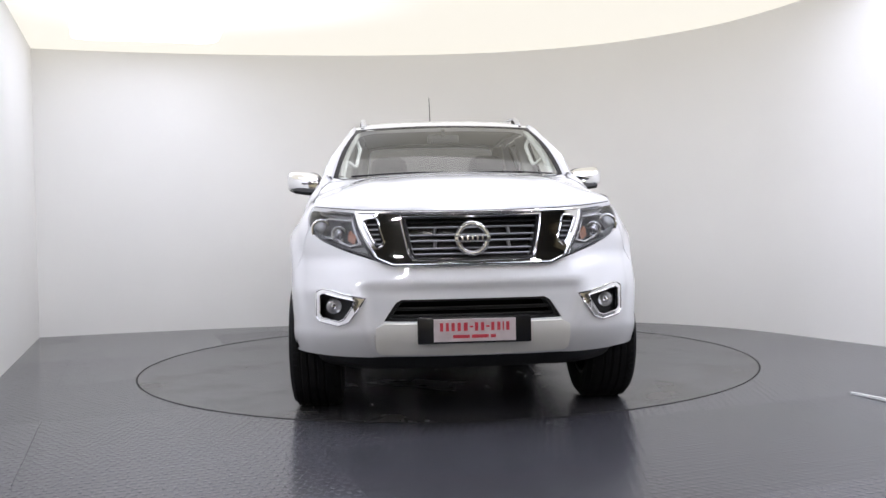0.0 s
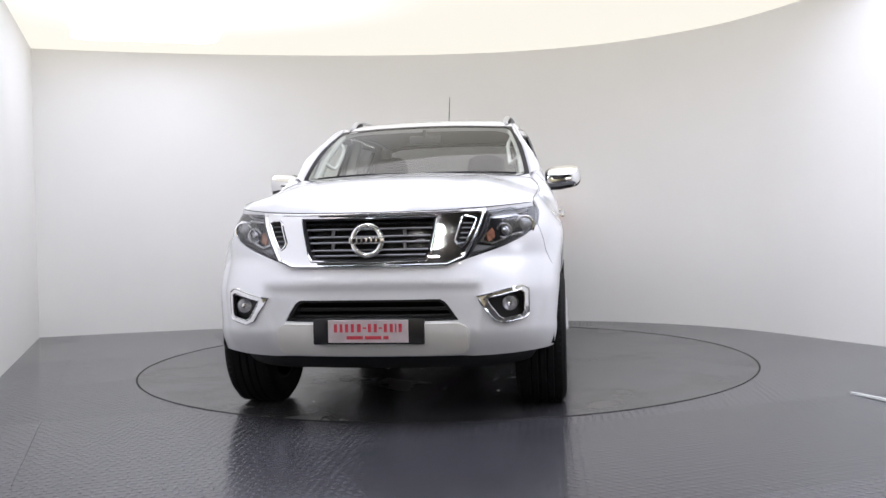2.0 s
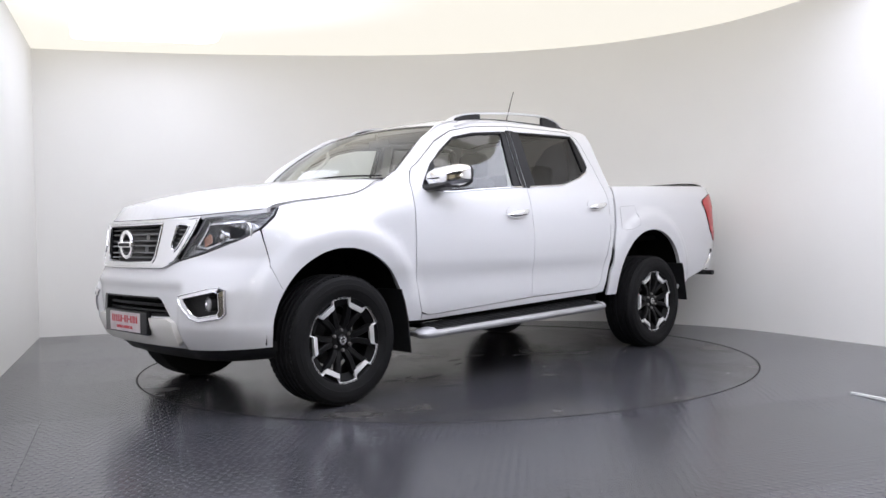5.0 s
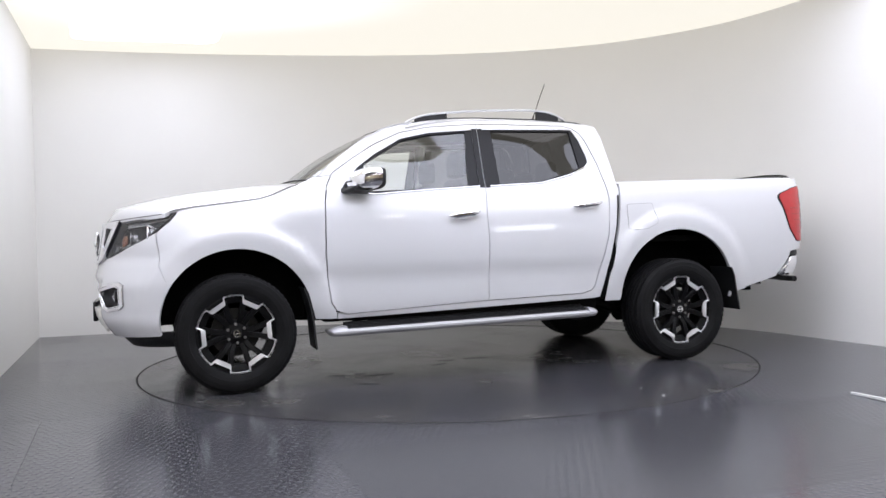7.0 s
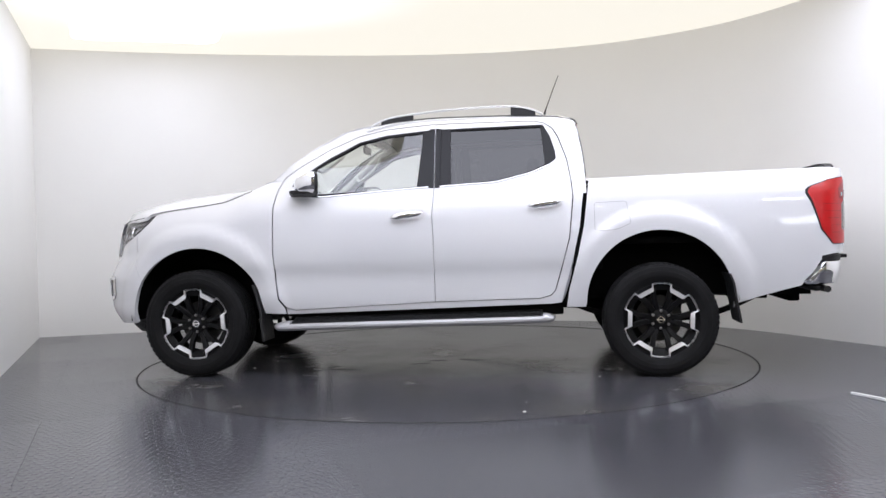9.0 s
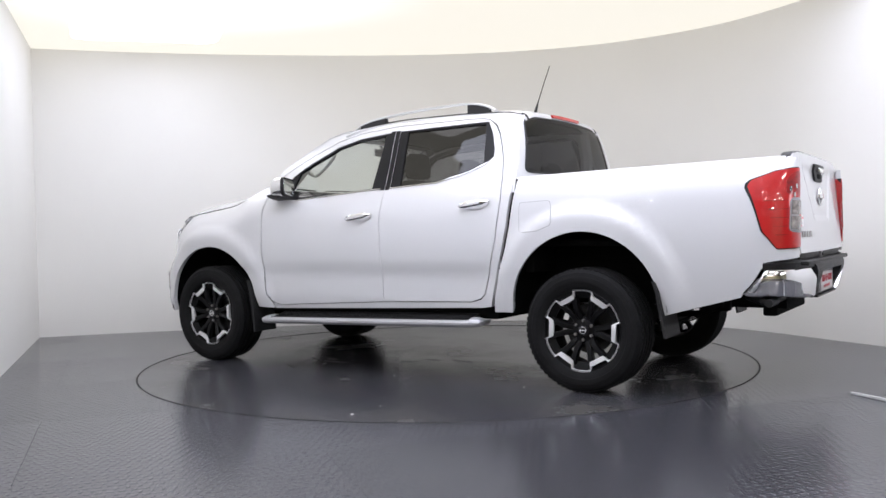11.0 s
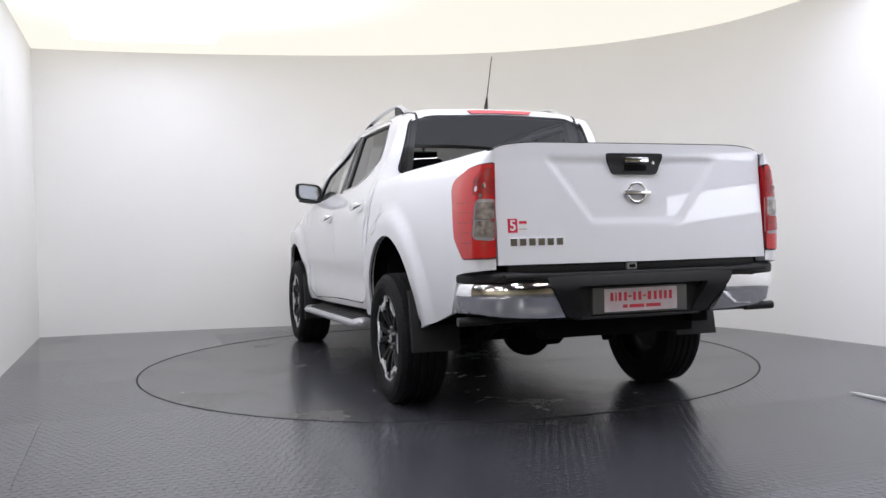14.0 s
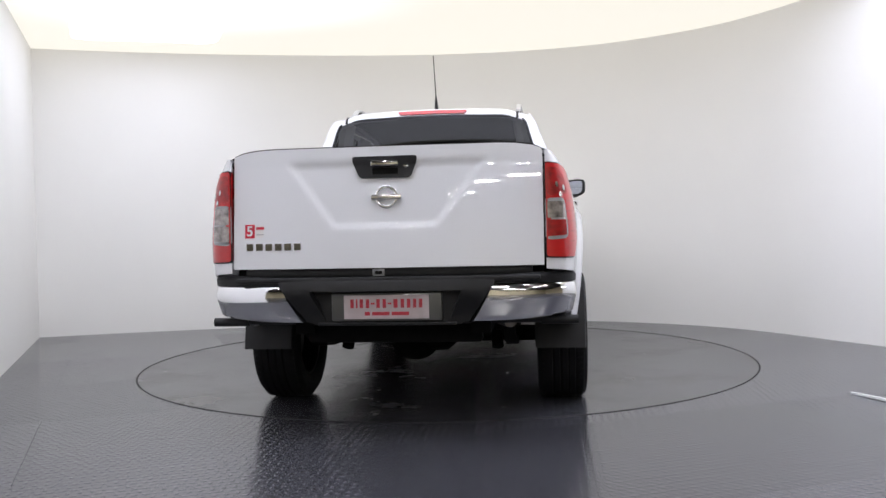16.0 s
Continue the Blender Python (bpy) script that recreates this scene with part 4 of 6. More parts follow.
# ---------------------------------------------------------------- wheels
def wheel_mesh_parts(root_part):
    """Wheel with its axle on y, the outside towards +y, the centre at the origin."""
    bm = bmesh.new()
    prof = [(0.238, -0.115), (0.262, -0.128), (0.300, -0.137), (0.335, -0.132), (0.356, -0.115), (0.366, -0.092)]
    for c in (-0.062, -0.022, 0.022, 0.062):
        prof += [(0.368, c - 0.013 - 0.006), (0.368, c + 0.006), (0.359, c + 0.009), (0.359, c + 0.014)]
    prof += [(0.366, 0.092), (0.356, 0.115), (0.345, 0.124), (0.342, 0.130), (0.332, 0.1325), (0.318, 0.1345), (0.316, 0.1365), (0.300, 0.137), (0.285, 0.1355), (0.283, 0.133), (0.262, 0.128), (0.244, 0.118), (0.238, 0.112)]
    spin(bm, prof, 96, close=True)
    part("tyre", bm, RUBBER, root_part, "black road tyre", angle=25)
    # shoulder lugs
    bm = bmesh.new()
    for k in range(64):
        a = 2 * math.pi * k / 64
        m = Matrix.Rotation(-a, 4, "Y")
        for s in (1, -1):
            box(bm, (0.350, 0.096 * s - 0.013, -0.0115), (0.3655, 0.096 * s + 0.013, 0.0115), 0, m)
    part("tyre_tread", bm, RUBBER, root_part, smooth=False)["kind"] = "stuff"
    # barrel
    bm = bmesh.new()
    spin(bm, [(0.241, -0.11), (0.232, -0.10), (0.215, -0.07), (0.212, 0.06), (0.222, 0.085), (0.236, 0.100), (0.243, 0.108), (0.246, 0.114), (0.240, 0.118), (0.236, 0.114), (0.226, 0.090), (0.206, 0.06), (0.206, -0.07), (0.225, -0.105)], 64, close=True)
    part("rim", bm, SPOKE_BLACK, root_part, "gloss black alloy rim")
    # bright machined ring: six thick chords between the pockets, thin arcs along the rim outside them
    outer, inner = [], []
    for k in range(6):
        c0 = k * 60 + 4
        for da, ro, ri in ((-30, 0.2445, 0.2345), (-22, 0.2445, 0.2345), (-16.2, 0.2445, 0.2325), (-15, 0.2425, 0.197), (-13.6, 0.216, 0.188), (0, 0.210, 0.183), (13.6, 0.216, 0.188), (15, 0.2425, 0.197), (16.2, 0.2445, 0.2325), (22, 0.2445, 0.2345)):
            q = radians(c0 + da)
            outer.append((ro * math.cos(q), ro * math.sin(q)))
            inner.append((ri * math.cos(q), ri * math.sin(q)))
    flats = bmesh.new()
    rings = [[(x, o, z) for x, z in L] for L, o in ((inner, 0.098), (inner, 0.114), (outer, 0.1175), (outer, 0.098))]
    ring_loft(flats, rings, True, False)
    part("machined_face", flats, ALLOY, root_part, "bright machined alloy wheel face", angle=20)
    # black lip outside the chords
    bm = bmesh.new()
    spin(bm, [(0.190, 0.086), (0.238, 0.104), (0.238, 0.094), (0.190, 0.076)], 60, close=True)
    part("rim_step", bm, SPOKE_BLACK, root_part)
    # six forked spokes from the hub to the chords
    spoke = bmesh.new()
    for sgn in (-1, 1):
        rings = []
        for r, w0, w1, o, th in ((0.055, 0.0005, 0.030, 0.080, 0.03), (0.09, 0.0005, 0.034, 0.094, 0.035), (0.125, 0.006, 0.040, 0.102, 0.035), (0.16, 0.018, 0.054, 0.108, 0.035), (0.195, 0.026, 0.066, 0.111, 0.03)):
            rings.append([(r, o - th, w0 * sgn), (r, o - 0.004, w0 * sgn), (r, o, (w0 + 0.004) * sgn), (r, o, (w1 - 0.004) * sgn), (r, o - 0.006, w1 * sgn), (r, o - th, w1 * sgn)])
        ring_loft(spoke, rings)
    one = part("spoke", spoke, SPOKE_BLACK, root_part)
    one.matrix_local = Matrix.Rotation(-radians(4), 4, "Y")
    for k in range(1, 6):
        o = new("spoke", one.data)
        o.parent = root_part
        o.matrix_local = Matrix.Rotation(-radians(60 * k + 4), 4, "Y")
    bm = bmesh.new()
    spin(bm, [(0.0, 0.088), (0.060, 0.086), (0.078, 0.078), (0.085, 0.06), (0.085, 0.02), (0.0, 0.02)], 36)
    part("hub", bm, SPOKE_BLACK, root_part)
    nut = bmesh.new()
    spin(nut, [(0.0, 0.100), (0.007, 0.100), (0.010, 0.096), (0.011, 0.08)], 6)
    one = part("wheel_nut", nut, STEEL, root_part, "steel wheel nut")
    for k in range(6):
        a = 2 * math.pi * k / 6 + radians(34)
        o = one if k == 0 else new("wheel_nut", one.data)
        o.parent = root_part
        o.location = (0.057 * math.cos(a), 0, 0.057 * math.sin(a))
    bm = bmesh.new()
    spin(bm, [(0.0, 0.098), (0.026, 0.097), (0.032, 0.090), (0.033, 0.08)], 28)
    cap = part("centre_cap", bm, GLOSS_BLACK, root_part, "black centre cap")
    bm = bmesh.new()
    spin(bm, [(0.017, 0.0975), (0.017, 0.1005), (0.022, 0.1005), (0.022, 0.0975)], 28, close=True)
    box(bm, (-0.025, 0.097, -0.004), (0.025, 0.101, 0.004))
    part("cap_emblem", bm, CHROME, root_part, "chrome ring and bar emblem")
    bm = bmesh.new()
    spin(bm, [(0.0, -0.01), (0.15, -0.01), (0.15, -0.03), (0.0, -0.03)], 40)
    part("brake_disc", bm, BRAKE, root_part, "grey steel brake disc")


def wheels():
    first = None
    for x, f in ((3.135, 1), (0.0, 1), (3.135, -1), (0.0, -1)):
        e = new("wheel")
        e.parent = truck
        m = Matrix.Translation(Vector((x, 0.803 * f, 0.368)) - AXIS)
        if f < 0:
            m = m @ Matrix.Rotation(math.pi, 4, "Z")
        m = m @ Matrix.Rotation(radians({(3.135, 1): 8, (0.0, 1): 2}.get((x, f), 17)), 4, "Y")
        e.matrix_local = m
        if first is None:
            first = e
            wheel_mesh_parts(e)
        else:
            for c in first.children:
                o = c.copy()
                scene.collection.objects.link(o)
                o.parent = e


body_panels()
wheels()



# ---------------------------------------------------------------- the front
def sym(half):
    """A left half outline, from the middle's top round to the middle's bottom, mirrored into a whole one."""
    return [(-y, z) for y, z in half[::-1] if y > 1e-6] + list(half)


def ring_part(bm, centre, r, minor, axis="x", seg=40):
    c = Vector(centre)
    rings = []
    for k in range(seg):
        a = 2 * math.pi * k / seg
        d = Vector((0, math.cos(a), math.sin(a)))
        rings.append([c + d * (r + minor * math.cos(b)) + Vector((minor * 0.8 * math.sin(b), 0, 0)) for b in [2 * math.pi * j / 10 for j in range(10)]])
    R = [[bm.verts.new(p) for p in q] for q in rings]
    for k in range(seg):
        p, q = R[k], R[(k + 1) % seg]
        for i in range(10):
            bm.faces.new((p[i], p[(i + 1) % 10], q[(i + 1) % 10], q[i]))
    return bm


def disc(bm, centre, r, depth, seg=28, dome=0.0):
    """A round facing +x (depth may be negative)."""
    c = Vector(centre)
    rings = []
    for rr, dx in ((r, -abs(depth)), (r, 0), (r * 0.7, dome * 0.5), (r * 0.35, dome * 0.88), (r * 0.02, dome)):
        rings.append([c + Vector((dx, rr * math.cos(a), rr * math.sin(a))) for a in [2 * math.pi * k / seg for k in range(seg)]])
    return ring_loft(bm, rings)


HEADLAMP = [("y", 0.567, 1.070), ("y", 0.66, 1.083), ("x", 3.69, 1.086), ("x", 3.58, 1.103), ("x", 3.468, 1.124), ("x", 3.515, 1.072), ("x", 3.602, 1.000), ("x", 3.68, 0.956), ("y", 0.74, 0.925), ("y", 0.62, 0.886), ("y", 0.470, 0.836)]


def lamp_outline(rows):
    return [(t_y(v, z), z) if k == "y" else (t_x(v, z), z) for k, v, z in rows]


def on_nose(y, z, off=0.0):
    """A place on the front, off metres outside it."""
    p = Vector(nose(t_y(abs(y), z) * (1 if y >= 0 else -1), z))
    return p + Vector((off, 0, 0))


def edge_bead(loop, fmap, r, lift, material, parent, f=1, name="edge_bead"):
    """A thin round bead along a closed outline on the body's skin."""
    pts = resample(list(loop), 0.02)
    bm = bmesh.new()
    out = []
    for p in pts + pts[:1]:
        q = Vector(fmap(p[0], p[1]))
        out.append((q.x + lift, q.y * f, q.z))
    tube(bm, out, r, 8)
    return part(name, bm, material, parent)


def front():
    # bumper skin with openings for the intake and the fog lamps
    half = [(0.0, 0.797), (0.378, 0.800), (0.465, 0.830), (0.62, 0.880)]
    pts = py(half) + px([(3.68, 0.951), (3.604, 0.994), (3.601, 0.943), (3.581, 0.80), (3.518, 0.668), (3.553, 0.60), (3.575, 0.53), (3.582, 0.45), (3.575, 0.375)]) + py([(0.70, 0.362), (0.50, 0.358), (0.0, 0.356)])
    bump = [(-t, z) for t, z in pts[::-1] if t > 1e-4] + pts
    fog = [(0.762, 0.680), (0.735, 0.696), (0.70, 0.694), (0.520, 0.652), (0.545, 0.61), (0.600, 0.537), (0.647, 0.520), (0.745, 0.538), (0.762, 0.56)]
    fog_l = py(fog)
    fog_r = [(-t, z) for t, z in fog_l][::-1]
    intake = py(sym([(0.0, 0.643), (0.345, 0.643), (0.372, 0.628), (0.432, 0.538), (0.0, 0.532)]))
    b = part("front_bumper", panel(bump, nose, 0.019, [fog_l, fog_r, intake], 0.03), PAINT, truck)
    # lower moulding and valance
    skid = py(sym([(0.0, 0.530), (0.425, 0.530), (0.462, 0.512), (0.478, 0.470), (0.474, 0.405), (0.455, 0.392), (0.0, 0.385)]))
    part("skid_moulding", panel(skid, nose, 0.03, (), 0.05, lift=0.028), SKID, b, "pale satin lower bumper moulding")
    bm = bmesh.new()
    rings = []
    for z, k in ((0.375, 0.97), (0.33, 0.95), (0.285, 0.90), (0.28, 0.86), (0.30, 0.80)):
        rings.append([(skin(abs(t), 0.4)[0] * k + (1 - k) * 3.0 - 0.045, (skin(abs(t), 0.4)[1] * (0.90 if z > 0.3 else 0.87)) * (1 if t >= 0 else -1), z + 0.02 * smooth(0.4, 0.9, abs(t))) for t in np.linspace(-0.8, 0.8, 31)])
    ring_loft(bm, rings, False)
    part("air_dam", bm, PLASTIC, b, "black plastic lower air dam")
    # intake: dark back, two bars
    bm = bmesh.new()
    panel(inset(intake, -0.01), nose, 0.05, (), 0.01, lift=-0.09, bm=bm)
    part("intake_back", bm, DARK, b)
    for z, w in ((0.595, 0.39), (0.560, 0.41)):
        bm = bmesh.new()
        tube(bm, [on_nose(y, z, -0.045) for y in np.linspace(-w, w, 17)], 0.009, 8)
        part("intake_bar", bm, PLASTIC, b)
    bm = bmesh.new()
    panel(inset(intake, 0.0), nose, 0.04, [inset(intake, 0.012)], 0.08, lift=-0.012, bm=bm)
    part("intake_rim", bm, PLASTIC, b)
    # fog lamp pods
    dark = [(0.742, 0.664), (0.722, 0.676), (0.568, 0.642), (0.580, 0.612), (0.622, 0.552), (0.648, 0.540), (0.732, 0.556), (0.742, 0.578)]
    for f in (1, -1):
        s = part("fog_lamp_surround", panel(inset(fog_l, 0.001), nose, 0.02, [py(dark)], 0.05, flip=f, lift=0.006), CHROME, b, "chrome fog lamp surround")
        part("fog_lamp_pod", panel(inset(py(dark), -0.004), nose, 0.03, (), 0.01, flip=f, lift=-0.045), PLASTIC, s)
        part("surround_joint", panel(inset(fog_l, -0.004), nose, 0.02, [inset(fog_l, 0.006)], 0.02, flip=f, lift=0.0025), GREY_TRIM, s)
        edge_bead(fog_l, skin, 0.0045, 0.007, CHROME, s, f)
        edge_bead(py(dark), skin, 0.004, 0.007, CHROME, s, f)
        p = on_nose(0.672, 0.612, -0.028)
        p.y *= f
        bm = bmesh.new()
        disc(bm, p, 0.041, 0.03, 28, 0.0)
        lamp = part("fog_lamp_ring", bm, PLASTIC, s)
        bm = bmesh.new()
        disc(bm, p + Vector((0.001, 0, 0)), 0.036, 0.01, 28, 0.012)
        part("fog_lamp_lens", bm, SMOKE, s, "round clear fog lamp")
        bm = bmesh.new()
        disc(bm, p + Vector((0.010, 0, 0)), 0.014, 0.006, 20, 0.006)
        part("fog_lamp_bulb_cover", bm, CHROME, s)
    # grille: chrome surround with centre opening and two vents
    out = py(sym([(0.0, 1.060), (0.30, 1.062), (0.555, 1.070), (0.462, 0.838), (0.385, 0.803), (0.0, 0.801)]))
    hole = py(sym([(0.0, 1.036), (0.332, 1.038), (0.322, 0.98), (0.297, 0.862), (0.278, 0.836), (0.0, 0.830)]))
    vent = [(0.516, 1.022), (0.500, 1.030), (0.462, 1.034), (0.452, 1.024), (0.424, 0.925), (0.432, 0.905), (0.448, 0.893), (0.468, 0.915)]
    vl = py(vent)
    vr = [(-t, z) for t, z in vl][::-1]
    g = part("grille", panel(out, nose, 0.025, [hole, vl, vr], 0.05, lift=0.014), CHROME, truck, "chrome grille surround with black slatted centre")
    edge_bead(inset(out, 0.004), nose, 0.0065, 0.014, CHROME, g)
    edge_bead(inset(hole, -0.004), nose, 0.0065, 0.015, CHROME, g)
    for loop in (vl, vr):
        edge_bead(inset(loop, -0.003), nose, 0.005, 0.015, CHROME, g)
    part("grille_back", panel(inset(hole, -0.012), nose, 0.06, (), 0.01, lift=-0.05), GLOSS_BLACK, g)
    part("grille_rim", panel(inset(hole, -0.001), nose, 0.03, [inset(hole, 0.009)], 0.045, lift=0.010), PIANO, g)
    for y, z, w in ((0, 1.012, 0.322), (0, 0.985, 0.318), (0, 0.948, 0.310), (0, 0.920, 0.305), (0, 0.883, 0.298), (0, 0.857, 0.290)):
        bm = bmesh.new()
        upper = abs(z - 1.012) < 0.001
        rings = []
        for yy in np.linspace(-w, w, 33):
            p = on_nose(yy, z, -0.012)
            h = 0.0048
            rings.append([p + Vector((0.012, 0, -h)), p + Vector((0.014, 0, 0)), p + Vector((0.010, 0, h)), p + Vector((-0.015, 0, h * 0.6)), p + Vector((-0.015, 0, -h))])
        ring_loft(bm, rings)
        part("grille_slat", bm, GRILLE_GREY if not upper else GLOSS_BLACK, g, "" if upper else "satin grey grille slat")
    for z0, z1 in ((0.985, 0.948), (0.920, 0.883)):
        for f in (1, -1):
            bm = bmesh.new()
            a, c = on_nose(0.175 * f, z0, -0.006), on_nose(0.180 * f, z1, -0.006)
            tube(bm, [a, c], 0.009, 6)
            part("slat_link", bm, GRILLE_GREY, g)
    for f in (1, -1):
        v = part("side_vent", panel(inset(vl, -0.004), nose, 0.03, (), 0.01, flip=f, lift=-0.03), GLOSS_BLACK, g)
        for k in range(5):
            z = 1.005 - 0.024 * k
            y0, y1 = 0.455 - 0.006 * k + 0.002, 0.507 - 0.0085 * k
            bm = bmesh.new()
            tube(bm, [on_nose(y * f, z, -0.004) for y in np.linspace(y0, y1, 5)], 0.0045, 6)
            part("vent_slat", bm, GRILLE_GREY, g)
    c = on_nose(0, 0.930, 0.030)
    bm = bmesh.new()
    ring_part(bm, c, 0.071, 0.0125)
    part("emblem_ring", bm, BRIGHT, g, "round chrome emblem ring")
    bm = bmesh.new()
    box(bm, (c.x - 0.012, -0.086, 0.930 - 0.0165), (c.x + 0.016, 0.086, 0.930 + 0.0165), 0.004)
    part("emblem_bar", bm, BRIGHT, g, "chrome emblem cross bar")
    for k in range(6):
        bm = bmesh.new()
        y = -0.060 + 0.024 * k
        box(bm, (c.x + 0.0155, y - 0.0085, 0.930 - 0.009), (c.x + 0.0185, y + 0.0085, 0.930 + 0.009), 0.001, seg=1)
        part("emblem_mark", bm, PIANO, g)
    # headlamps
    lo = lamp_outline(HEADLAMP)
    for f in (1, -1):
        h = part("headlight", panel(inset(lo, 0.003), skin, 0.03, [inset(lo, 0.012)], 0.06, flip=f, lift=-0.001), LAMP_HOUSING, truck, "dark projector headlight")
        part("lamp_back", panel(inset(lo, 0.006), skin, 0.04, (), 0.004, flip=f, lift=-0.055), LAMP_HOUSING, h)
        ln = part("lamp_lens", panel(inset(lo, 0.004), skin, 0.03, (), 0.003, flip=f, lift=0.001), LENS, h, "clear headlight lens")
        ln.visible_shadow = False
        # inner frame: bright strip round the reflector bowl
        bowl = lamp_outline([("y", 0.585, 1.040), ("x", 3.66, 1.062), ("x", 3.60, 1.03), ("x", 3.63, 0.965), ("y", 0.70, 0.945), ("y", 0.60, 0.900), ("y", 0.545, 0.915), ("y", 0.565, 0.96)])
        part("lamp_strip", panel(bowl, skin, 0.03, [inset(bowl, 0.010)], 0.012, flip=f, lift=-0.026), REFLECTOR, h, "bright running lamp strip")
        part("lamp_bowl", panel(inset(bowl, 0.010), skin, 0.04, (), 0.004, flip=f, lift=-0.040), PIANO, h)
        eye_brow = lamp_outline([("y", 0.60, 1.058), ("x", 3.66, 1.080), ("x", 3.52, 1.112), ("x", 3.535, 1.092), ("x", 3.67, 1.066), ("y", 0.60, 1.046)])
        part("lamp_brow", panel(eye_brow, skin, 0.03, (), 0.012, flip=f, lift=-0.03), GREY_TRIM, h)
        foot = lamp_outline([("y", 0.515, 0.985), ("y", 0.535, 0.98), ("y", 0.53, 0.90), ("y", 0.60, 0.893), ("y", 0.74, 0.936), ("y", 0.735, 0.928), ("y", 0.61, 0.887), ("y", 0.49, 0.865)])
        part("lamp_foot", panel(foot, skin, 0.03, (), 0.012, flip=f, lift=-0.03), GREY_TRIM, h)
        for y, z, r, mt, nm in ((0.752, 0.988, 0.046, CHROME, "projector"), (0.655, 0.962, 0.034, REFLECTOR, "reflector")):
            p = Vector(skin(t_y(y, z), z)) + Vector((-0.045, -0.012, 0))
            p.y *= f
            bm = bmesh.new()
            ring_part(bm, p + Vector((0.018, 0, 0)), r, 0.008)
            q = part(nm + "_ring", bm, mt, h)
            bm = bmesh.new()
            disc(bm, p, r * 0.88, 0.02, 28, 0.026)
            part(nm, bm, SMOKE if nm == "projector" else REFLECTOR, h)
        bm = bmesh.new()
        panel(lamp_outline([("y", 0.600, 0.985), ("y", 0.575, 0.955), ("y", 0.585, 0.915), ("y", 0.615, 0.935), ("y", 0.612, 0.97)]), skin, 0.03, (), 0.01, flip=f, lift=-0.03, bm=bm)
        part("indicator", bm, AMBER, h, "amber indicator")
    # plate
    plate("number_plate", b, on_nose(0, 0.495, 0.035).x, 1)


def plate(name, parent, x, s):
    """A show plate in a black holder, its print as plain bars; s: 1 faces ahead, -1 behind."""
    zc, w = (0.495, 0.272) if s > 0 else (0.628, 0.255)
    bm = bmesh.new()
    box(bm, (min(x, x - 0.03 * s), -w, zc - 0.064), (max(x, x - 0.03 * s), w, zc + 0.064), 0.006)
    p = part("plate_holder", bm, GLOSS_BLACK if s > 0 else PLATE_DARK, parent, "plain plate holder")
    bm = bmesh.new()
    box(bm, (min(x, x + 0.004 * s), -0.196, zc - 0.054), (max(x, x + 0.004 * s), 0.196, zc + 0.054), 0.0007, seg=1)
    q = part(name, bm, PLATE_WHITE, parent, "pale show plate with red print")
    xf = x + 0.004 * s
    widths = [1, .5, 1, 1, .7, 1, 1, .7, 1.2, 1, 1, .9, 1]
    pitch = 0.345 / sum(widths)
    y = 0.172
    for k, wd in enumerate(widths):
        c = y - wd * pitch / 2
        hh = 0.020 if k not in (4, 7) else 0.004
        hw = wd * pitch * (0.27 if k not in (4, 7) else 0.42)
        if wd == 0.5:
            hw = 0.0035
        zz = zc + 0.016
        bm = bmesh.new()
        box(bm, (min(xf, xf + 0.0015 * s), c - hw, zz - hh), (max(xf, xf + 0.0015 * s), c + hw, zz + hh))
        part("print_bar", bm, INK_RED, q, smooth=False)
        y -= wd * pitch
    for a, b2 in ((0.10, 0.075), (0.065, -0.015), (-0.025, -0.105)):
        bm = bmesh.new()
        box(bm, (min(xf, xf + 0.0012 * s), b2, zc - 0.038), (max(xf, xf + 0.0012 * s), a, zc - 0.022))
        part("print_bar", bm, INK_RED, q, smooth=False)
    return q


# ---------------------------------------------------------------- glass, pillars, roof furniture
def screen_map(u, v):
    k = 1 - u * u
    x = (2.595 + 0.135 * k) * (1 - v) + (2.055 + 0.04 * k) * v + 0.03 * 4 * v * (1 - v)
    y = u * (0.738 * (1 - v) + 0.602 * v + 0.012 * 4 * v * (1 - v))
    z = (1.300 + 0.012 * k) * (1 - v) + (1.684 + 0.018 * k) * v + 0.022 * 4 * v * (1 - v)
    return (x, y, z)


def rear_map(u, v):
    z = 1.20 + v * (roof_map(0.535, u * 0.585)[2] - 0.010 - 1.20)
    x = 0.458 + 0.02 * v + 0.055 * v ** 3 - 0.025 * (1 - u * u)
    return (x, u * (skin(t_x(0.5), z)[1] - 0.004), z)


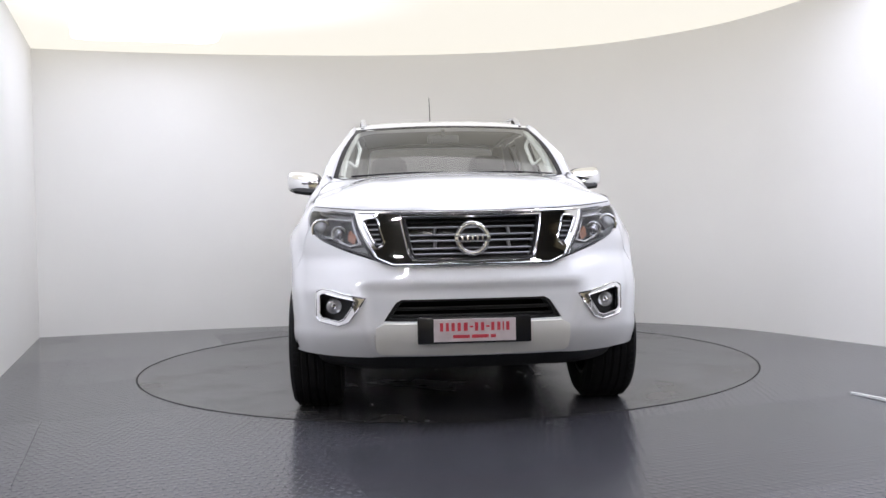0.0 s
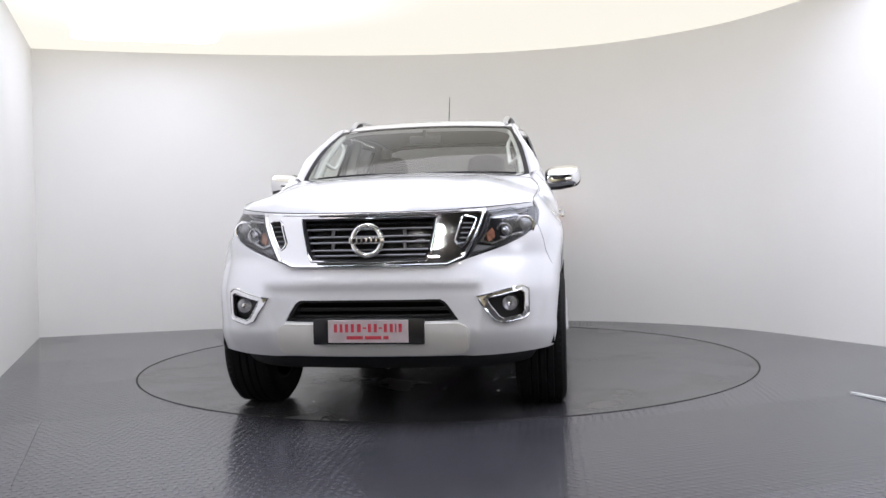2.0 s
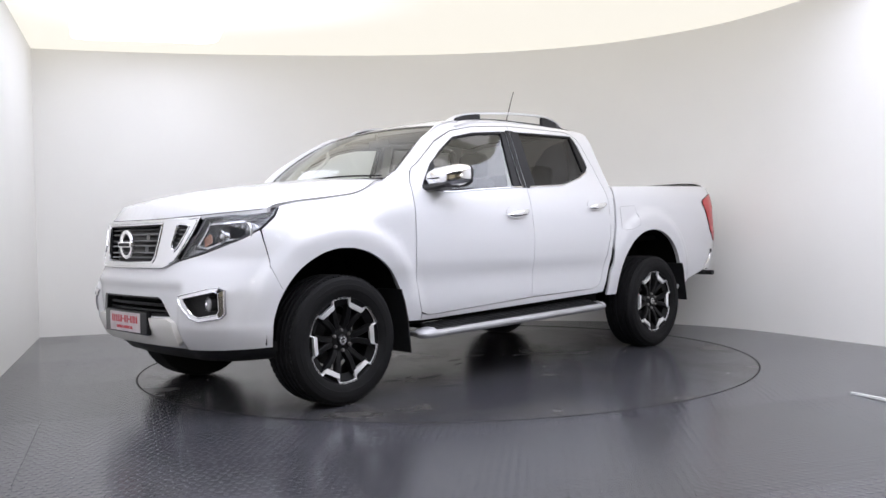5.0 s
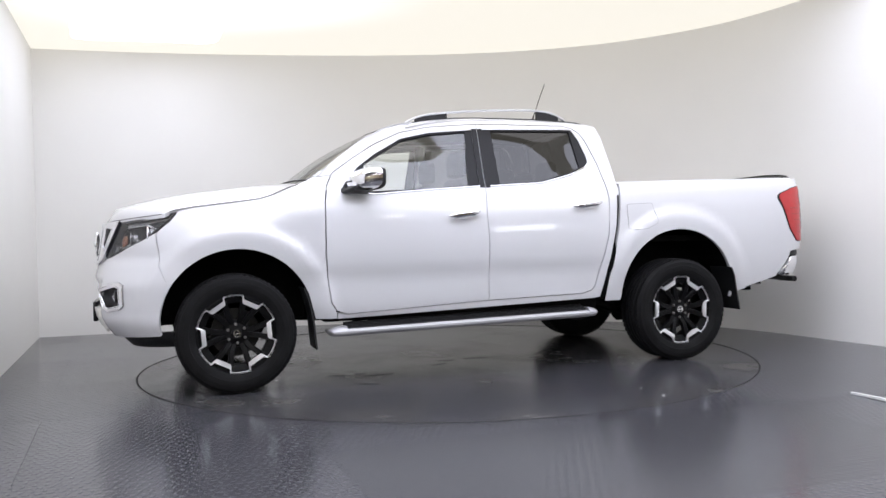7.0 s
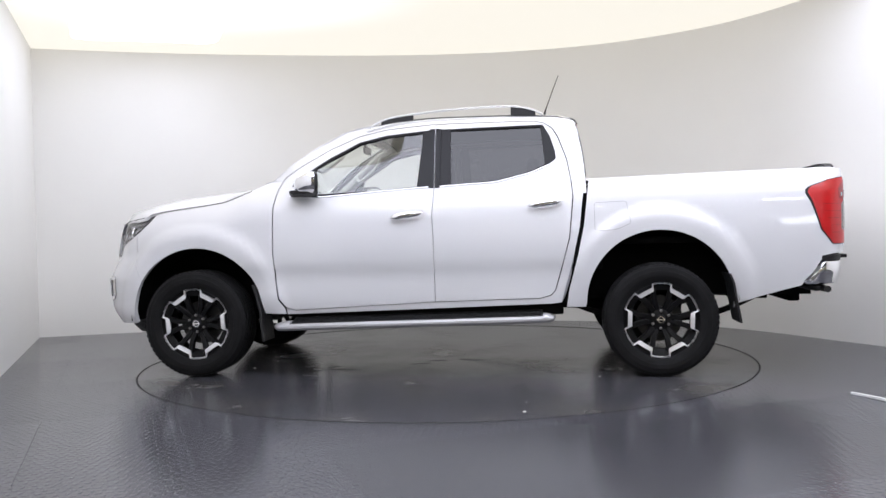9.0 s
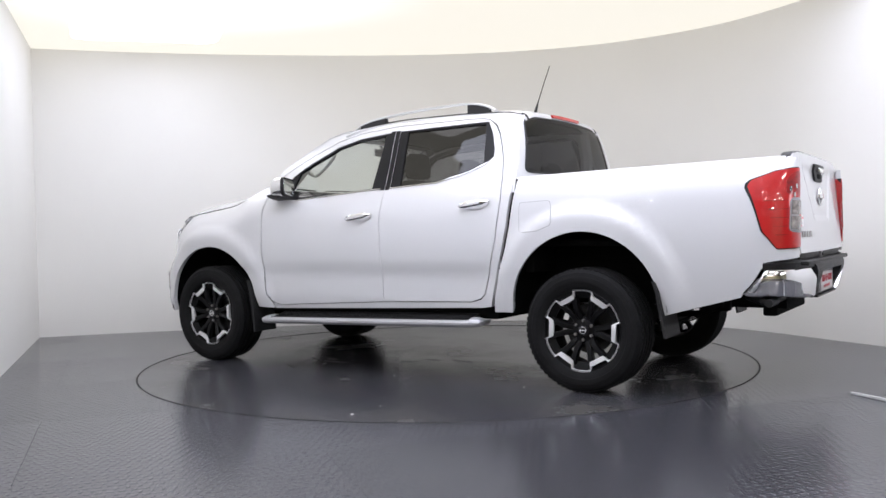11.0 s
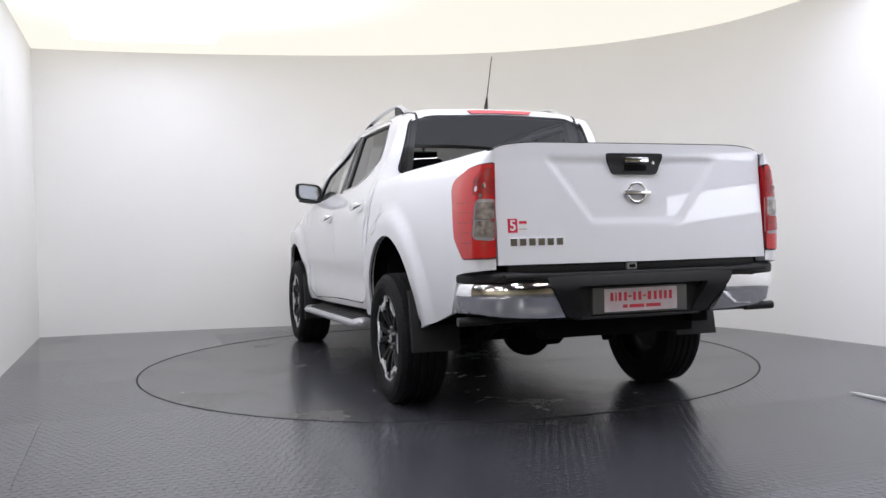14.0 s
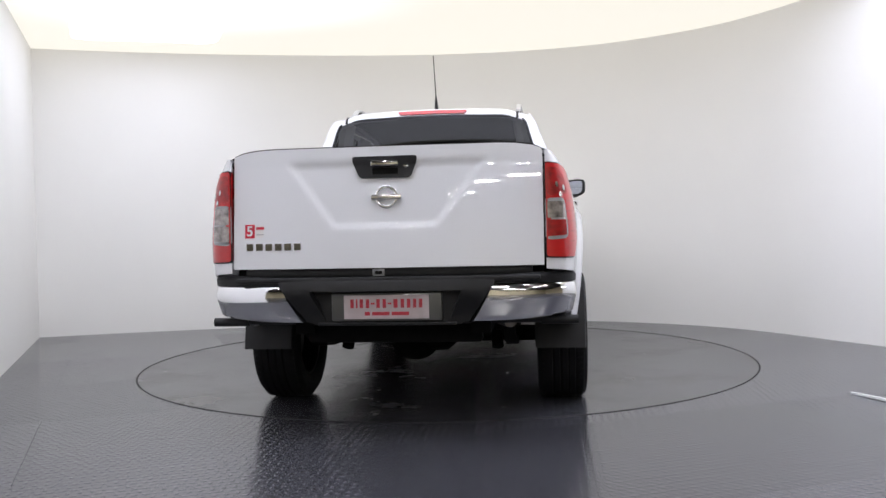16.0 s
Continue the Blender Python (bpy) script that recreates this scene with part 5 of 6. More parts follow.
def greenhouse():
    whole = [(-1, 0), (1, 0), (1, 1), (-1, 1)]
    inner = rounded([(-0.965, 0.02), (0.965, 0.02), (0.955, 0.965), (-0.955, 0.965)], 0.08)
    g = part("windscreen", panel(inset(inner, -0.01), screen_map, 0.09, (), 0.005, lift=-0.004), GLASS, truck, "clear windscreen")
    g.visible_shadow = False
    part("windscreen_border", panel(whole, screen_map, 0.06, [inner], 0.01, lift=-0.002), PIANO, g, "black screen border")
    part("sticker", panel([(-0.86, 0.925), (-0.775, 0.925), (-0.775, 0.945), (-0.86, 0.945)], screen_map, 0.05, (), 0.001, lift=0.001), FLAKE, g, "small white sticker")
    for f in (1, -1):
        # front pillar between the screen's edge and the cab side
        bm = bmesh.new()
        edge = [(2.66, 1.325), (2.60, 1.338), (2.45, 1.455), (2.28, 1.575), (2.10, 1.675), (1.98, 1.703), (1.90, 1.715)]
        scr = [(-0.03,), (0.03,), (0.30,), (0.58,), (0.86,), (1.0,)]
        rings = []
        for (x, z), (v,) in zip(edge, scr + [(1.0,)]):
            a = Vector(skin(t_x(x), z))
            b = Vector(screen_map(1.0, min(1, max(0, v))))
            if x < 1.95:
                b = Vector(roof_map(1.93, 0.62))
            m = (a + b) / 2 + Vector((0.012, 0.0, 0.012))
            q1, q2 = a * 0.5 + m * 0.5 + Vector((0.002, 0.006, 0.004)), b * 0.5 + m * 0.5 + Vector((0.004, 0.002, 0.006))
            rings.append([(p.x, p.y * f, p.z) for p in (a - Vector((0.01, 0.02, 0.0)), a, q1, m, q2, b, b - Vector((0.015, 0.01, 0.012)))])
        ring_loft(bm, rings, True)
        part("front_pillar", bm, PAINT, truck)
        # gutter strip and roof rail
        bm = bmesh.new()
        line = [Vector(roof_map(x, 0.556)) for x in np.linspace(0.535, 1.98, 16)]
        ring_loft(bm, [[(p.x, (p.y - 0.011) * f, p.z + 0.003), (p.x, (p.y + 0.011) * f, p.z + 0.003), (p.x, (p.y + 0.011) * f, p.z - 0.01), (p.x, (p.y - 0.011) * f, p.z - 0.01)] for p in line])
        bm2 = bm
        tube(bm2, [(0.55, 0.556 * f, roof_map(0.55, 0.556)[2] + 0.002), (0.520, 0.557 * f, roof_map(0.53, 0.556)[2] - 0.006), (0.506, 0.558 * f, roof_map(0.53, 0.556)[2] - 0.03)], 0.009, 8)
        part("gutter_strip", bm2, PLASTIC, truck, "black roof gutter strip")
        rail = [(1.945, 1.724), (1.90, 1.752), (1.83, 1.778), (1.72, 1.798), (1.55, 1.814), (1.35, 1.828), (1.15, 1.836), (0.98, 1.836), (0.88, 1.826), (0.80, 1.804), (0.735, 1.770)]
        top = dense2(rail, 3)
        bm = bmesh.new()
        rings = []
        for x, z in top:
            y = 0.558 - 0.010 * smooth(1.6, 1.95, x)
            rings.append([(x, (y - 0.016) * f, z - 0.016), (x, (y - 0.017) * f, z - 0.006), (x, (y - 0.009) * f, z), (x, (y + 0.009) * f, z), (x, (y + 0.018) * f, z - 0.008), (x, (y + 0.018) * f, z - 0.016)])
        ring_loft(bm, rings)
        r = part("roof_rail", bm, SATIN, truck, "silver roof rail")
        for xs, nm in (((1.87, 1.82, 1.75, 1.68, 1.64), "rail_foot"), ((0.955, 0.92, 0.88, 0.83, 0.785), "rail_foot")):
            bm = bmesh.new()
            rings = []
            for x in xs:
                zt = table([(a, b) for a, b in rail[::-1]])(x) - 0.015
                zb = roof_map(x, 0.558)[2] - 0.004
                rings.append([(x, 0.545 * f, zb), (x, 0.574 * f, zb), (x, 0.572 * f, max(zt, zb + 0.002)), (x, 0.547 * f, max(zt, zb + 0.002))])
            ring_loft(bm, rings)
            part(nm, bm, PLASTIC, r, "black rail foot")
    # rear of the cab
    gl = rounded([(-0.885, 0.25), (0.885, 0.25), (0.915, 0.940), (-0.915, 0.940)], [0.1, 0.1, 0.06, 0.06])
    back = part("cab_back", panel([(-1, 0), (1, 0), (1, 1), (-1, 1)], rear_map, 0.05, [gl], 0.03), PAINT, truck)
    w = part("rear_window", panel(inset(gl, -0.006), rear_map, 0.08, (), 0.004, lift=0.002), PRIVACY, truck, "dark tinted rear window")
    w.visible_shadow = False
    part("rear_window_seal", panel(inset(gl, -0.008), rear_map, 0.05, [inset(gl, 0.012)], 0.012, lift=0.004), PIANO, w)
    part("stop_lamp", panel([(-0.395, 0.998), (0.36, 0.998), (0.315, 0.962), (-0.35, 0.962)], rear_map, 0.05, (), 0.02, lift=0.012), RED_LENS, truck, "red high stop lamp")
    # roof's rear edge roll
    bm = bmesh.new()
    rings = []
    for y in np.linspace(-0.588, 0.588, 25):
        rings.append([(0.562, y, roof_map(0.562, y)[2] + 0.0), (0.535, y, roof_map(0.535, y)[2] - 0.004), (0.512, y, roof_map(0.53, y)[2] - 0.012), (0.508, y, roof_map(0.53, y)[2] - 0.03), (0.53, y, roof_map(0.53, y)[2] - 0.05), (0.56, y, roof_map(0.562, y)[2] - 0.03)])
    ring_loft(bm, rings)
    part("roof_lip", bm, PAINT, truck)
    # aerial
    bm = bmesh.new()
    tube(bm, [(0.742, -0.01, 1.778), (0.738, -0.01, 1.80), (0.72, -0.01, 1.86), (0.715, -0.01, 1.875)], [0.022, 0.013, 0.007, 0.005], 14)
    a = part("aerial_base", bm, PLASTIC, truck, "black rubber aerial foot")
    bm = bmesh.new()
    tube(bm, [(0.716, -0.01, 1.872), (0.66, -0.01, 2.02), (0.618, -0.01, 2.125)], [0.0036, 0.0030, 0.0026], 8)
    part("aerial_whip", bm, DARK, a)
    # wipers
    for y0, y1 in ((-0.62, -0.02), (0.10, 0.66)):
        bm = bmesh.new()
        tube(bm, [Vector(screen_map(y / 0.74, 0.012 + 0.012 * math.sin((y - y0) * 5))) + Vector((0.012, 0, 0.012)) for y in np.linspace(y0, y1, 12)], 0.006, 6)
        part("wiper", bm, PLASTIC, truck, "black wiper blade")
    bm = bmesh.new()
    rings = []
    for u in np.linspace(-0.9, 0.9, 25):
        p = Vector(screen_map(u, 0.0))
        rings.append([p + Vector((-0.02, 0, 0.006)), p + Vector((0.02, 0, 0.002)), p + Vector((0.07, 0, -0.012)), p + Vector((0.07, 0, -0.05)), p + Vector((-0.02, 0, -0.05))])
    ring_loft(bm, rings)
    part("scuttle", bm, PLASTIC, truck, "black scuttle panel")


# ---------------------------------------------------------------- the rear
def gate_map(y, z):
    x = -1.175 - 0.008 * (1 - (y / 0.72) ** 2) + 0.040 * max(0, min(z, 1.28) - 0.81) / 0.47
    hw = 0.24 + (0.46 - 0.24) * max(0, z - 0.985) / 0.295
    d = min(hw - abs(y), z - 0.985, 1.30 - z)
    x += 0.008 * smooth(0.0, 0.028, d)
    return (x, y, z)


def lean(bm):
    """Tips flat pieces to the gate's lean."""
    for v in bm.verts:
        v.co.x += 0.085 * (v.co.z - 0.98)


def rear_bump(t, z):
    """The rear bumper round its corners: t from -1 to 1."""
    a = abs(t) * math.pi / 2
    bulge = 0.014 - 0.05 * smooth(0.70, 0.56, z) - 0.012 * smooth(0.725, 0.765, z)
    y = (0.862 + bulge) * max(0, math.sin(a)) ** 0.46
    x = -0.86 - (0.35 + bulge) * max(0, math.cos(a)) ** 0.40
    return (x, y if t >= 0 else -y, z)


def rb(y):
    return math.asin(min(1, (abs(y) / 0.868)) ** (1 / 0.46)) / (math.pi / 2) * (1 if y >= 0 else -1)


def corner_path(k, o, y0, end=90.0):
    """A place on the bumper's corner in plan: k 0 at y0 behind, 1 at its end on the side; o metres outside it."""
    a0 = math.asin((y0 / 0.862) ** 2)
    a = a0 + (radians(end) - a0) * (1 - (1 - k) ** 1.6)
    c, q = max(0.0, math.cos(a)) ** 0.5, math.sin(a) ** 0.5
    return -0.885 - (0.325 + o) * c, (0.862 + o) * q


def bumper_corner(f):
    sec = [(-0.035, 0.756), (-0.010, 0.756), (-0.002, 0.751), (0.002, 0.740), (0.006, 0.705), (0.006, 0.685), (0.002, 0.668), (-0.004, 0.642), (-0.012, 0.608), (-0.017, 0.590), (-0.026, 0.582), (-0.07, 0.582)]
    rings = []
    for i in range(29):
        k = i / 28
        ring = []
        for o, z in sec:
            z = 0.582 + (z - 0.582) * 0.84
            y0 = 0.405 + (0.505 - 0.405) * (z - 0.582) / 0.174
            x, y = corner_path(k, o - 0.006 * smooth(0.85, 1.0, k), y0, 89.9 - 11.5 * (z - 0.582) / 0.174)
            ring.append((x, y * f, z - 0.020 * (1 - smooth(0.0, 0.5, k)) * max(0, 0.705 - z) / 0.105 + 0.012 * smooth(0.93, 1.0, k) * (0.67 - z) / 0.08))
        rings.append(ring)
    return ring_loft(bmesh.new(), rings)


def bumper_cap(f):
    rings = []
    for i in range(25):
        k = i / 24 * 0.97
        h = 0.036 + 0.010 * smooth(0.0, 0.25, k) - 0.014 * smooth(0.93, 0.97, k)
        rings.append([(x, y * f, z) for (x, y), z in ((corner_path(k, -0.08, 0.49, 82.0), 0.729), (corner_path(k, 0.002, 0.49, 82.0), 0.729), (corner_path(k, 0.004, 0.49, 82.0), 0.729 + h * 0.65), (corner_path(k, -0.006, 0.49, 82.0), 0.729 + h), (corner_path(k, -0.08, 0.49, 82.0), 0.729 + h))])
    return ring_loft(bmesh.new(), rings)


def rear():
    out = sym([(0.0, 1.362), (0.52, 1.361), (0.60, 1.357), (0.67, 1.347), (0.708, 1.334), (0.718, 1.322), (0.718, 0.808), (0.0, 0.806)])
    g = part("tailgate", panel(out, gate_map, 0.017, (), 0.05), PAINT, truck)
    bm = bmesh.new()
    rings = []
    for y, z in [(y, 1.362 if abs(y) < 0.52 else table([(0.52, 1.362), (0.60, 1.358), (0.67, 1.348), (0.72, 1.328)])(abs(y))) for y in np.linspace(-0.715, 0.715, 41)]:
        x = gate_map(y, 1.36)[0]
        rings.append([(x + 0.006, y, z - 0.001), (x + 0.005, y, z + 0.004), (x + 0.02, y, z + 0.005), (x + 0.06, y, z + 0.003), (x + 0.06, y, z - 0.004)])
    ring_loft(bm, rings)
    part("gate_cap", bm, PLASTIC, g, "black tailgate top cap")
    bez = rounded([(0.150, 1.316), (0.148, 1.290), (0.118, 1.216), (-0.118, 1.216), (-0.148, 1.290), (-0.150, 1.316)], 0.018)
    part("handle_bezel", panel(bez, gate_map, 0.03, (), 0.02, lift=0.012), PLASTIC, g, "black tailgate handle bezel")
    bm = bmesh.new()
    xg = gate_map(0, 1.28)[0]
    box(bm, (xg - 0.034, -0.066, 1.268), (xg - 0.010, 0.062, 1.296), 0.006)
    part("gate_handle", bm, CHROME, g, "chrome tailgate handle")
    bm = bmesh.new()
    box(bm, (xg - 0.016, -0.062, 1.232), (xg - 0.010, 0.058, 1.262), 0.004)
    part("handle_recess", bm, DARK, g)
    bm = bmesh.new()
    disc(bm, (0, 0, 0), 0.010, 0.006, 16, 0.002)
    bmesh.ops.transform(bm, matrix=Matrix.Translation((xg - 0.014, -0.098, 1.270)) @ Matrix.Rotation(math.pi, 4, "Z"), verts=bm.verts)
    part("gate_lock", bm, CHROME, g)
    bm = bmesh.new()
    c = Vector((gate_map(0, 1.13)[0] - 0.008, -0.006, 1.129))
    ring_part(bm, c, 0.046, 0.0075)
    part("emblem_ring", bm, BRIGHT, g, "round chrome emblem ring")
    bm = bmesh.new()
    box(bm, (c.x - 0.012, -0.076, 1.129 - 0.012), (c.x + 0.008, 0.064, 1.129 + 0.012), 0.003)
    part("emblem_bar", bm, BRIGHT, g, "chrome emblem cross bar")
    # lettering as plain chrome bars
    for k in range(6):
        y = 0.640 - 0.0455 * k
        x = gate_map(y, 0.91)[0]
        bm = bmesh.new()
        box(bm, (x - 0.005, y - 0.016, 0.893), (x + 0.002, y + 0.016, 0.927), 0.0015, seg=1)
        part("letter_bar", bm, GREY_CHROME, g, smooth=False)
    x = gate_map(0.64, 0.98)[0]
    bm = bmesh.new()
    box(bm, (x - 0.0007, 0.617, 0.952), (x + 0.001, 0.664, 1.016), 0.0005, seg=1)
    lean(bm)
    part("sticker", bm, STICKER, g, "red and pale sticker with a white figure")
    bm = bmesh.new()
    box(bm, (x - 0.0012, 0.560, 0.955), (x + 0.001, 0.6165, 1.012))
    lean(bm)
    part("sticker_field", bm, STICKER_PALE, g, smooth=False)
    for z, h, mt in ((0.998, 0.006, STICKER), (0.988, 0.002, STICKER_PALE), (0.968, 0.002, GREY_TRIM)):
        bm = bmesh.new()
        box(bm, (x - 0.002, 0.572, z - h), (x + 0.001, 0.610, z + h))
        lean(bm)
        part("print_bar", bm, mt, g, smooth=False)
    cu = bpy.data.curves.new("figure", "FONT")
    cu.body, cu.size, cu.align_x, cu.align_y, cu.extrude, cu.offset = "5", 0.066, "CENTER", "CENTER", 0.0006, 0.0012
    tmp = bpy.data.objects.new("figure", cu)
    me = bpy.data.meshes.new_from_object(tmp)
    bpy.data.objects.remove(tmp)
    me.materials.clear()
    me.materials.append(PAINT)
    o = new("figure", me)
    o.parent = g
    o.matrix_local = Matrix.Translation((x - 0.0026, 0.6405, 0.983)) @ Matrix.Rotation(0.085, 4, "Y") @ Matrix.Rotation(radians(-90), 4, "Z") @ Matrix.Rotation(radians(90), 4, "X")
    # tail lamps
    T = T_TAIL
    lamp = [(T + 0.278, 1.262), (T + 0.17, 1.256), (T + 0.087, 1.243), (T + 0.010, 1.204), (T + 0.002, 1.171), (T + 0.044, 0.93), (T + 0.10, 0.840), (T + 0.278, 0.844)]
    for f in (1, -1):
        l = part("tail_light", panel(rounded(lamp, 0.012), skin, 0.03, (), 0.05, flip=f, lift=0.007), RED_LENS, truck, "red wrap-round tail light")
        part("lamp_seal", panel(inset(rounded(lamp, 0.012), -0.006), skin, 0.03, (), 0.03, flip=f, lift=0.0025), PLASTIC, l)
        win = rounded([(T + 0.276, 1.095), (T + 0.185, 1.095), (T + 0.175, 0.935), (T + 0.276, 0.928)], 0.02)
        part("lamp_frame", panel(inset(win, -0.010), skin, 0.03, (), 0.005, flip=f, lift=0.0085), GREY_TRIM, l)
        mid = 1.012
        part("clear_lens", panel([(T + 0.275, 1.09), (T + 0.188, 1.09), (T + 0.182, mid + 0.004), (T + 0.275, mid + 0.004)], skin, 0.03, (), 0.006, flip=f, lift=0.0105), TAIL_CLEAR, l, "clear indicator section")
        part("clear_lens", panel([(T + 0.275, mid - 0.004), (T + 0.182, mid - 0.004), (T + 0.178, 0.94), (T + 0.275, 0.934)], skin, 0.03, (), 0.006, flip=f, lift=0.0105), TAIL_CLEAR if f > 0 else DEEP_RED, l, "smoked lamp section")
        part("dark_lens", panel(rounded([(T + 0.275, 1.245), (T + 0.20, 1.238), (T + 0.15, 1.20), (T + 0.15, 1.125), (T + 0.275, 1.115)], 0.02), skin, 0.03, (), 0.004, flip=f, lift=0.009), DEEP_RED, l, "deep red brake section")
        for z in (1.09, 1.045, 1.0, 0.955, 0.91):
            t0 = T + 0.03 + 0.06 * (1.17 - z) / 0.24
            part("lens_rib", panel([(t0, z - 0.002), (T + 0.165, z - 0.002), (T + 0.165, z + 0.002), (t0, z + 0.002)], skin, 0.04, (), 0.003, flip=f, lift=0.0085), DEEP_RED, l)
        for t0, z in ((T + 0.232, 1.165), (T + 0.185, 1.150), (T + 0.215, 1.120)):
            part("bulb_cover", panel([(t0 - 0.009 + 0.009 * math.cos(a), z + 0.013 * math.sin(a)) for a in np.linspace(0, 2 * math.pi, 13)[:-1]], skin, 0.03, (), 0.004, flip=f, lift=0.011), REFLECTOR, l)
    # bumper
    mid = [(rb(y), z) for y, z in sym([(0.0, 0.752), (0.50, 0.752), (0.455, 0.675), (0.40, 0.562), (0.33, 0.545), (0.0, 0.540)])]
    rec = [(rb(y), z) for y, z in sym([(0.0, 0.702), (0.345, 0.702), (0.300, 0.552), (0.0, 0.548)])]
    b = part("rear_bumper", panel(mid, rear_bump, 0.03, [rec], 0.04), PLASTIC, truck, "black and chrome rear step bumper")
    bm = bmesh.new()
    box(bm, (-1.165, -0.34, 0.545), (-1.155, 0.34, 0.71))
    box(bm, (-1.19, -0.32, 0.545), (-1.155, 0.32, 0.557), 0.003)
    part("plate_recess", bm, PLASTIC, b)
    for f in (1, -1):
        part("chrome_corner", bumper_corner(f), CHROME, b, "chrome bumper corner")
        part("corner_cap", bumper_cap(f), PLASTIC, b, "black top pad of the bumper corner")
        # rounded corner inner filler
        bm = bmesh.new()
        box(bm, (-1.10, min(0.40 * f, 0.72 * f), 0.60), (-0.93, max(0.40 * f, 0.72 * f), 0.72), 0.02)
        part("corner_core", bm, DARK, b)
    bm = bmesh.new()
    box(bm, (-1.212, -0.70, 0.742), (-1.06, 0.70, 0.766), 0.008)
    part("step_pad", bm, PLASTIC, b)
    bm = bmesh.new()
    box(bm, (-1.16, -0.665, 0.765), (-1.06, 0.665, 0.805), 0.008)
    part("step_rise", bm, PLASTIC, b)
    bm = bmesh.new()
    box(bm, (-1.172, -0.022 + 0.03, 0.768), (-1.150, 0.034 + 0.03, 0.802), 0.006)
    part("latch_plate", bm, GREY_TRIM, b)
    bm = bmesh.new()
    box(bm, (-1.175, 0.018, 0.777), (-1.165, 0.052, 0.793), 0.003)
    part("latch_slot", bm, DARK, b)
    plate("number_plate", b, -1.185, -1)
    bm = bmesh.new()
    tube(bm, dense3([(-0.90, -0.72, 0.575), (-0.98, -0.78, 0.556), (-1.00, -0.79, 0.555), (-1.02, -0.70, 0.555), (-1.03, -0.4, 0.555), (-1.03, 0.4, 0.555), (-1.02, 0.70, 0.555), (-1.00, 0.79, 0.555), (-0.98, 0.78, 0.556), (-0.90, 0.72, 0.575)]), 0.021, 12)
    for f in (1, -1):
        tube(bm, [(-1.04, 0.70 * f, 0.550), (-1.04, 0.868 * f, 0.550)], 0.021, 14)
    part("under_bar", bm, PLASTIC, truck, "black tubular bar under the bumper")


def dense3(points, k=5):
    P = [Vector(p) for p in points]
    out = []
    for i in range(len(P) - 1):
        a, b, c, d = P[max(i - 1, 0)], P[i], P[i + 1], P[min(i + 2, len(P) - 1)]
        for j in range(k):
            t = j / k
            out.append(0.5 * ((2 * b) + (c - a) * t + (2 * a - 5 * b + 4 * c - d) * t * t + (3 * b - a - 3 * c + d) * t ** 3))
    return out + [P[-1]]


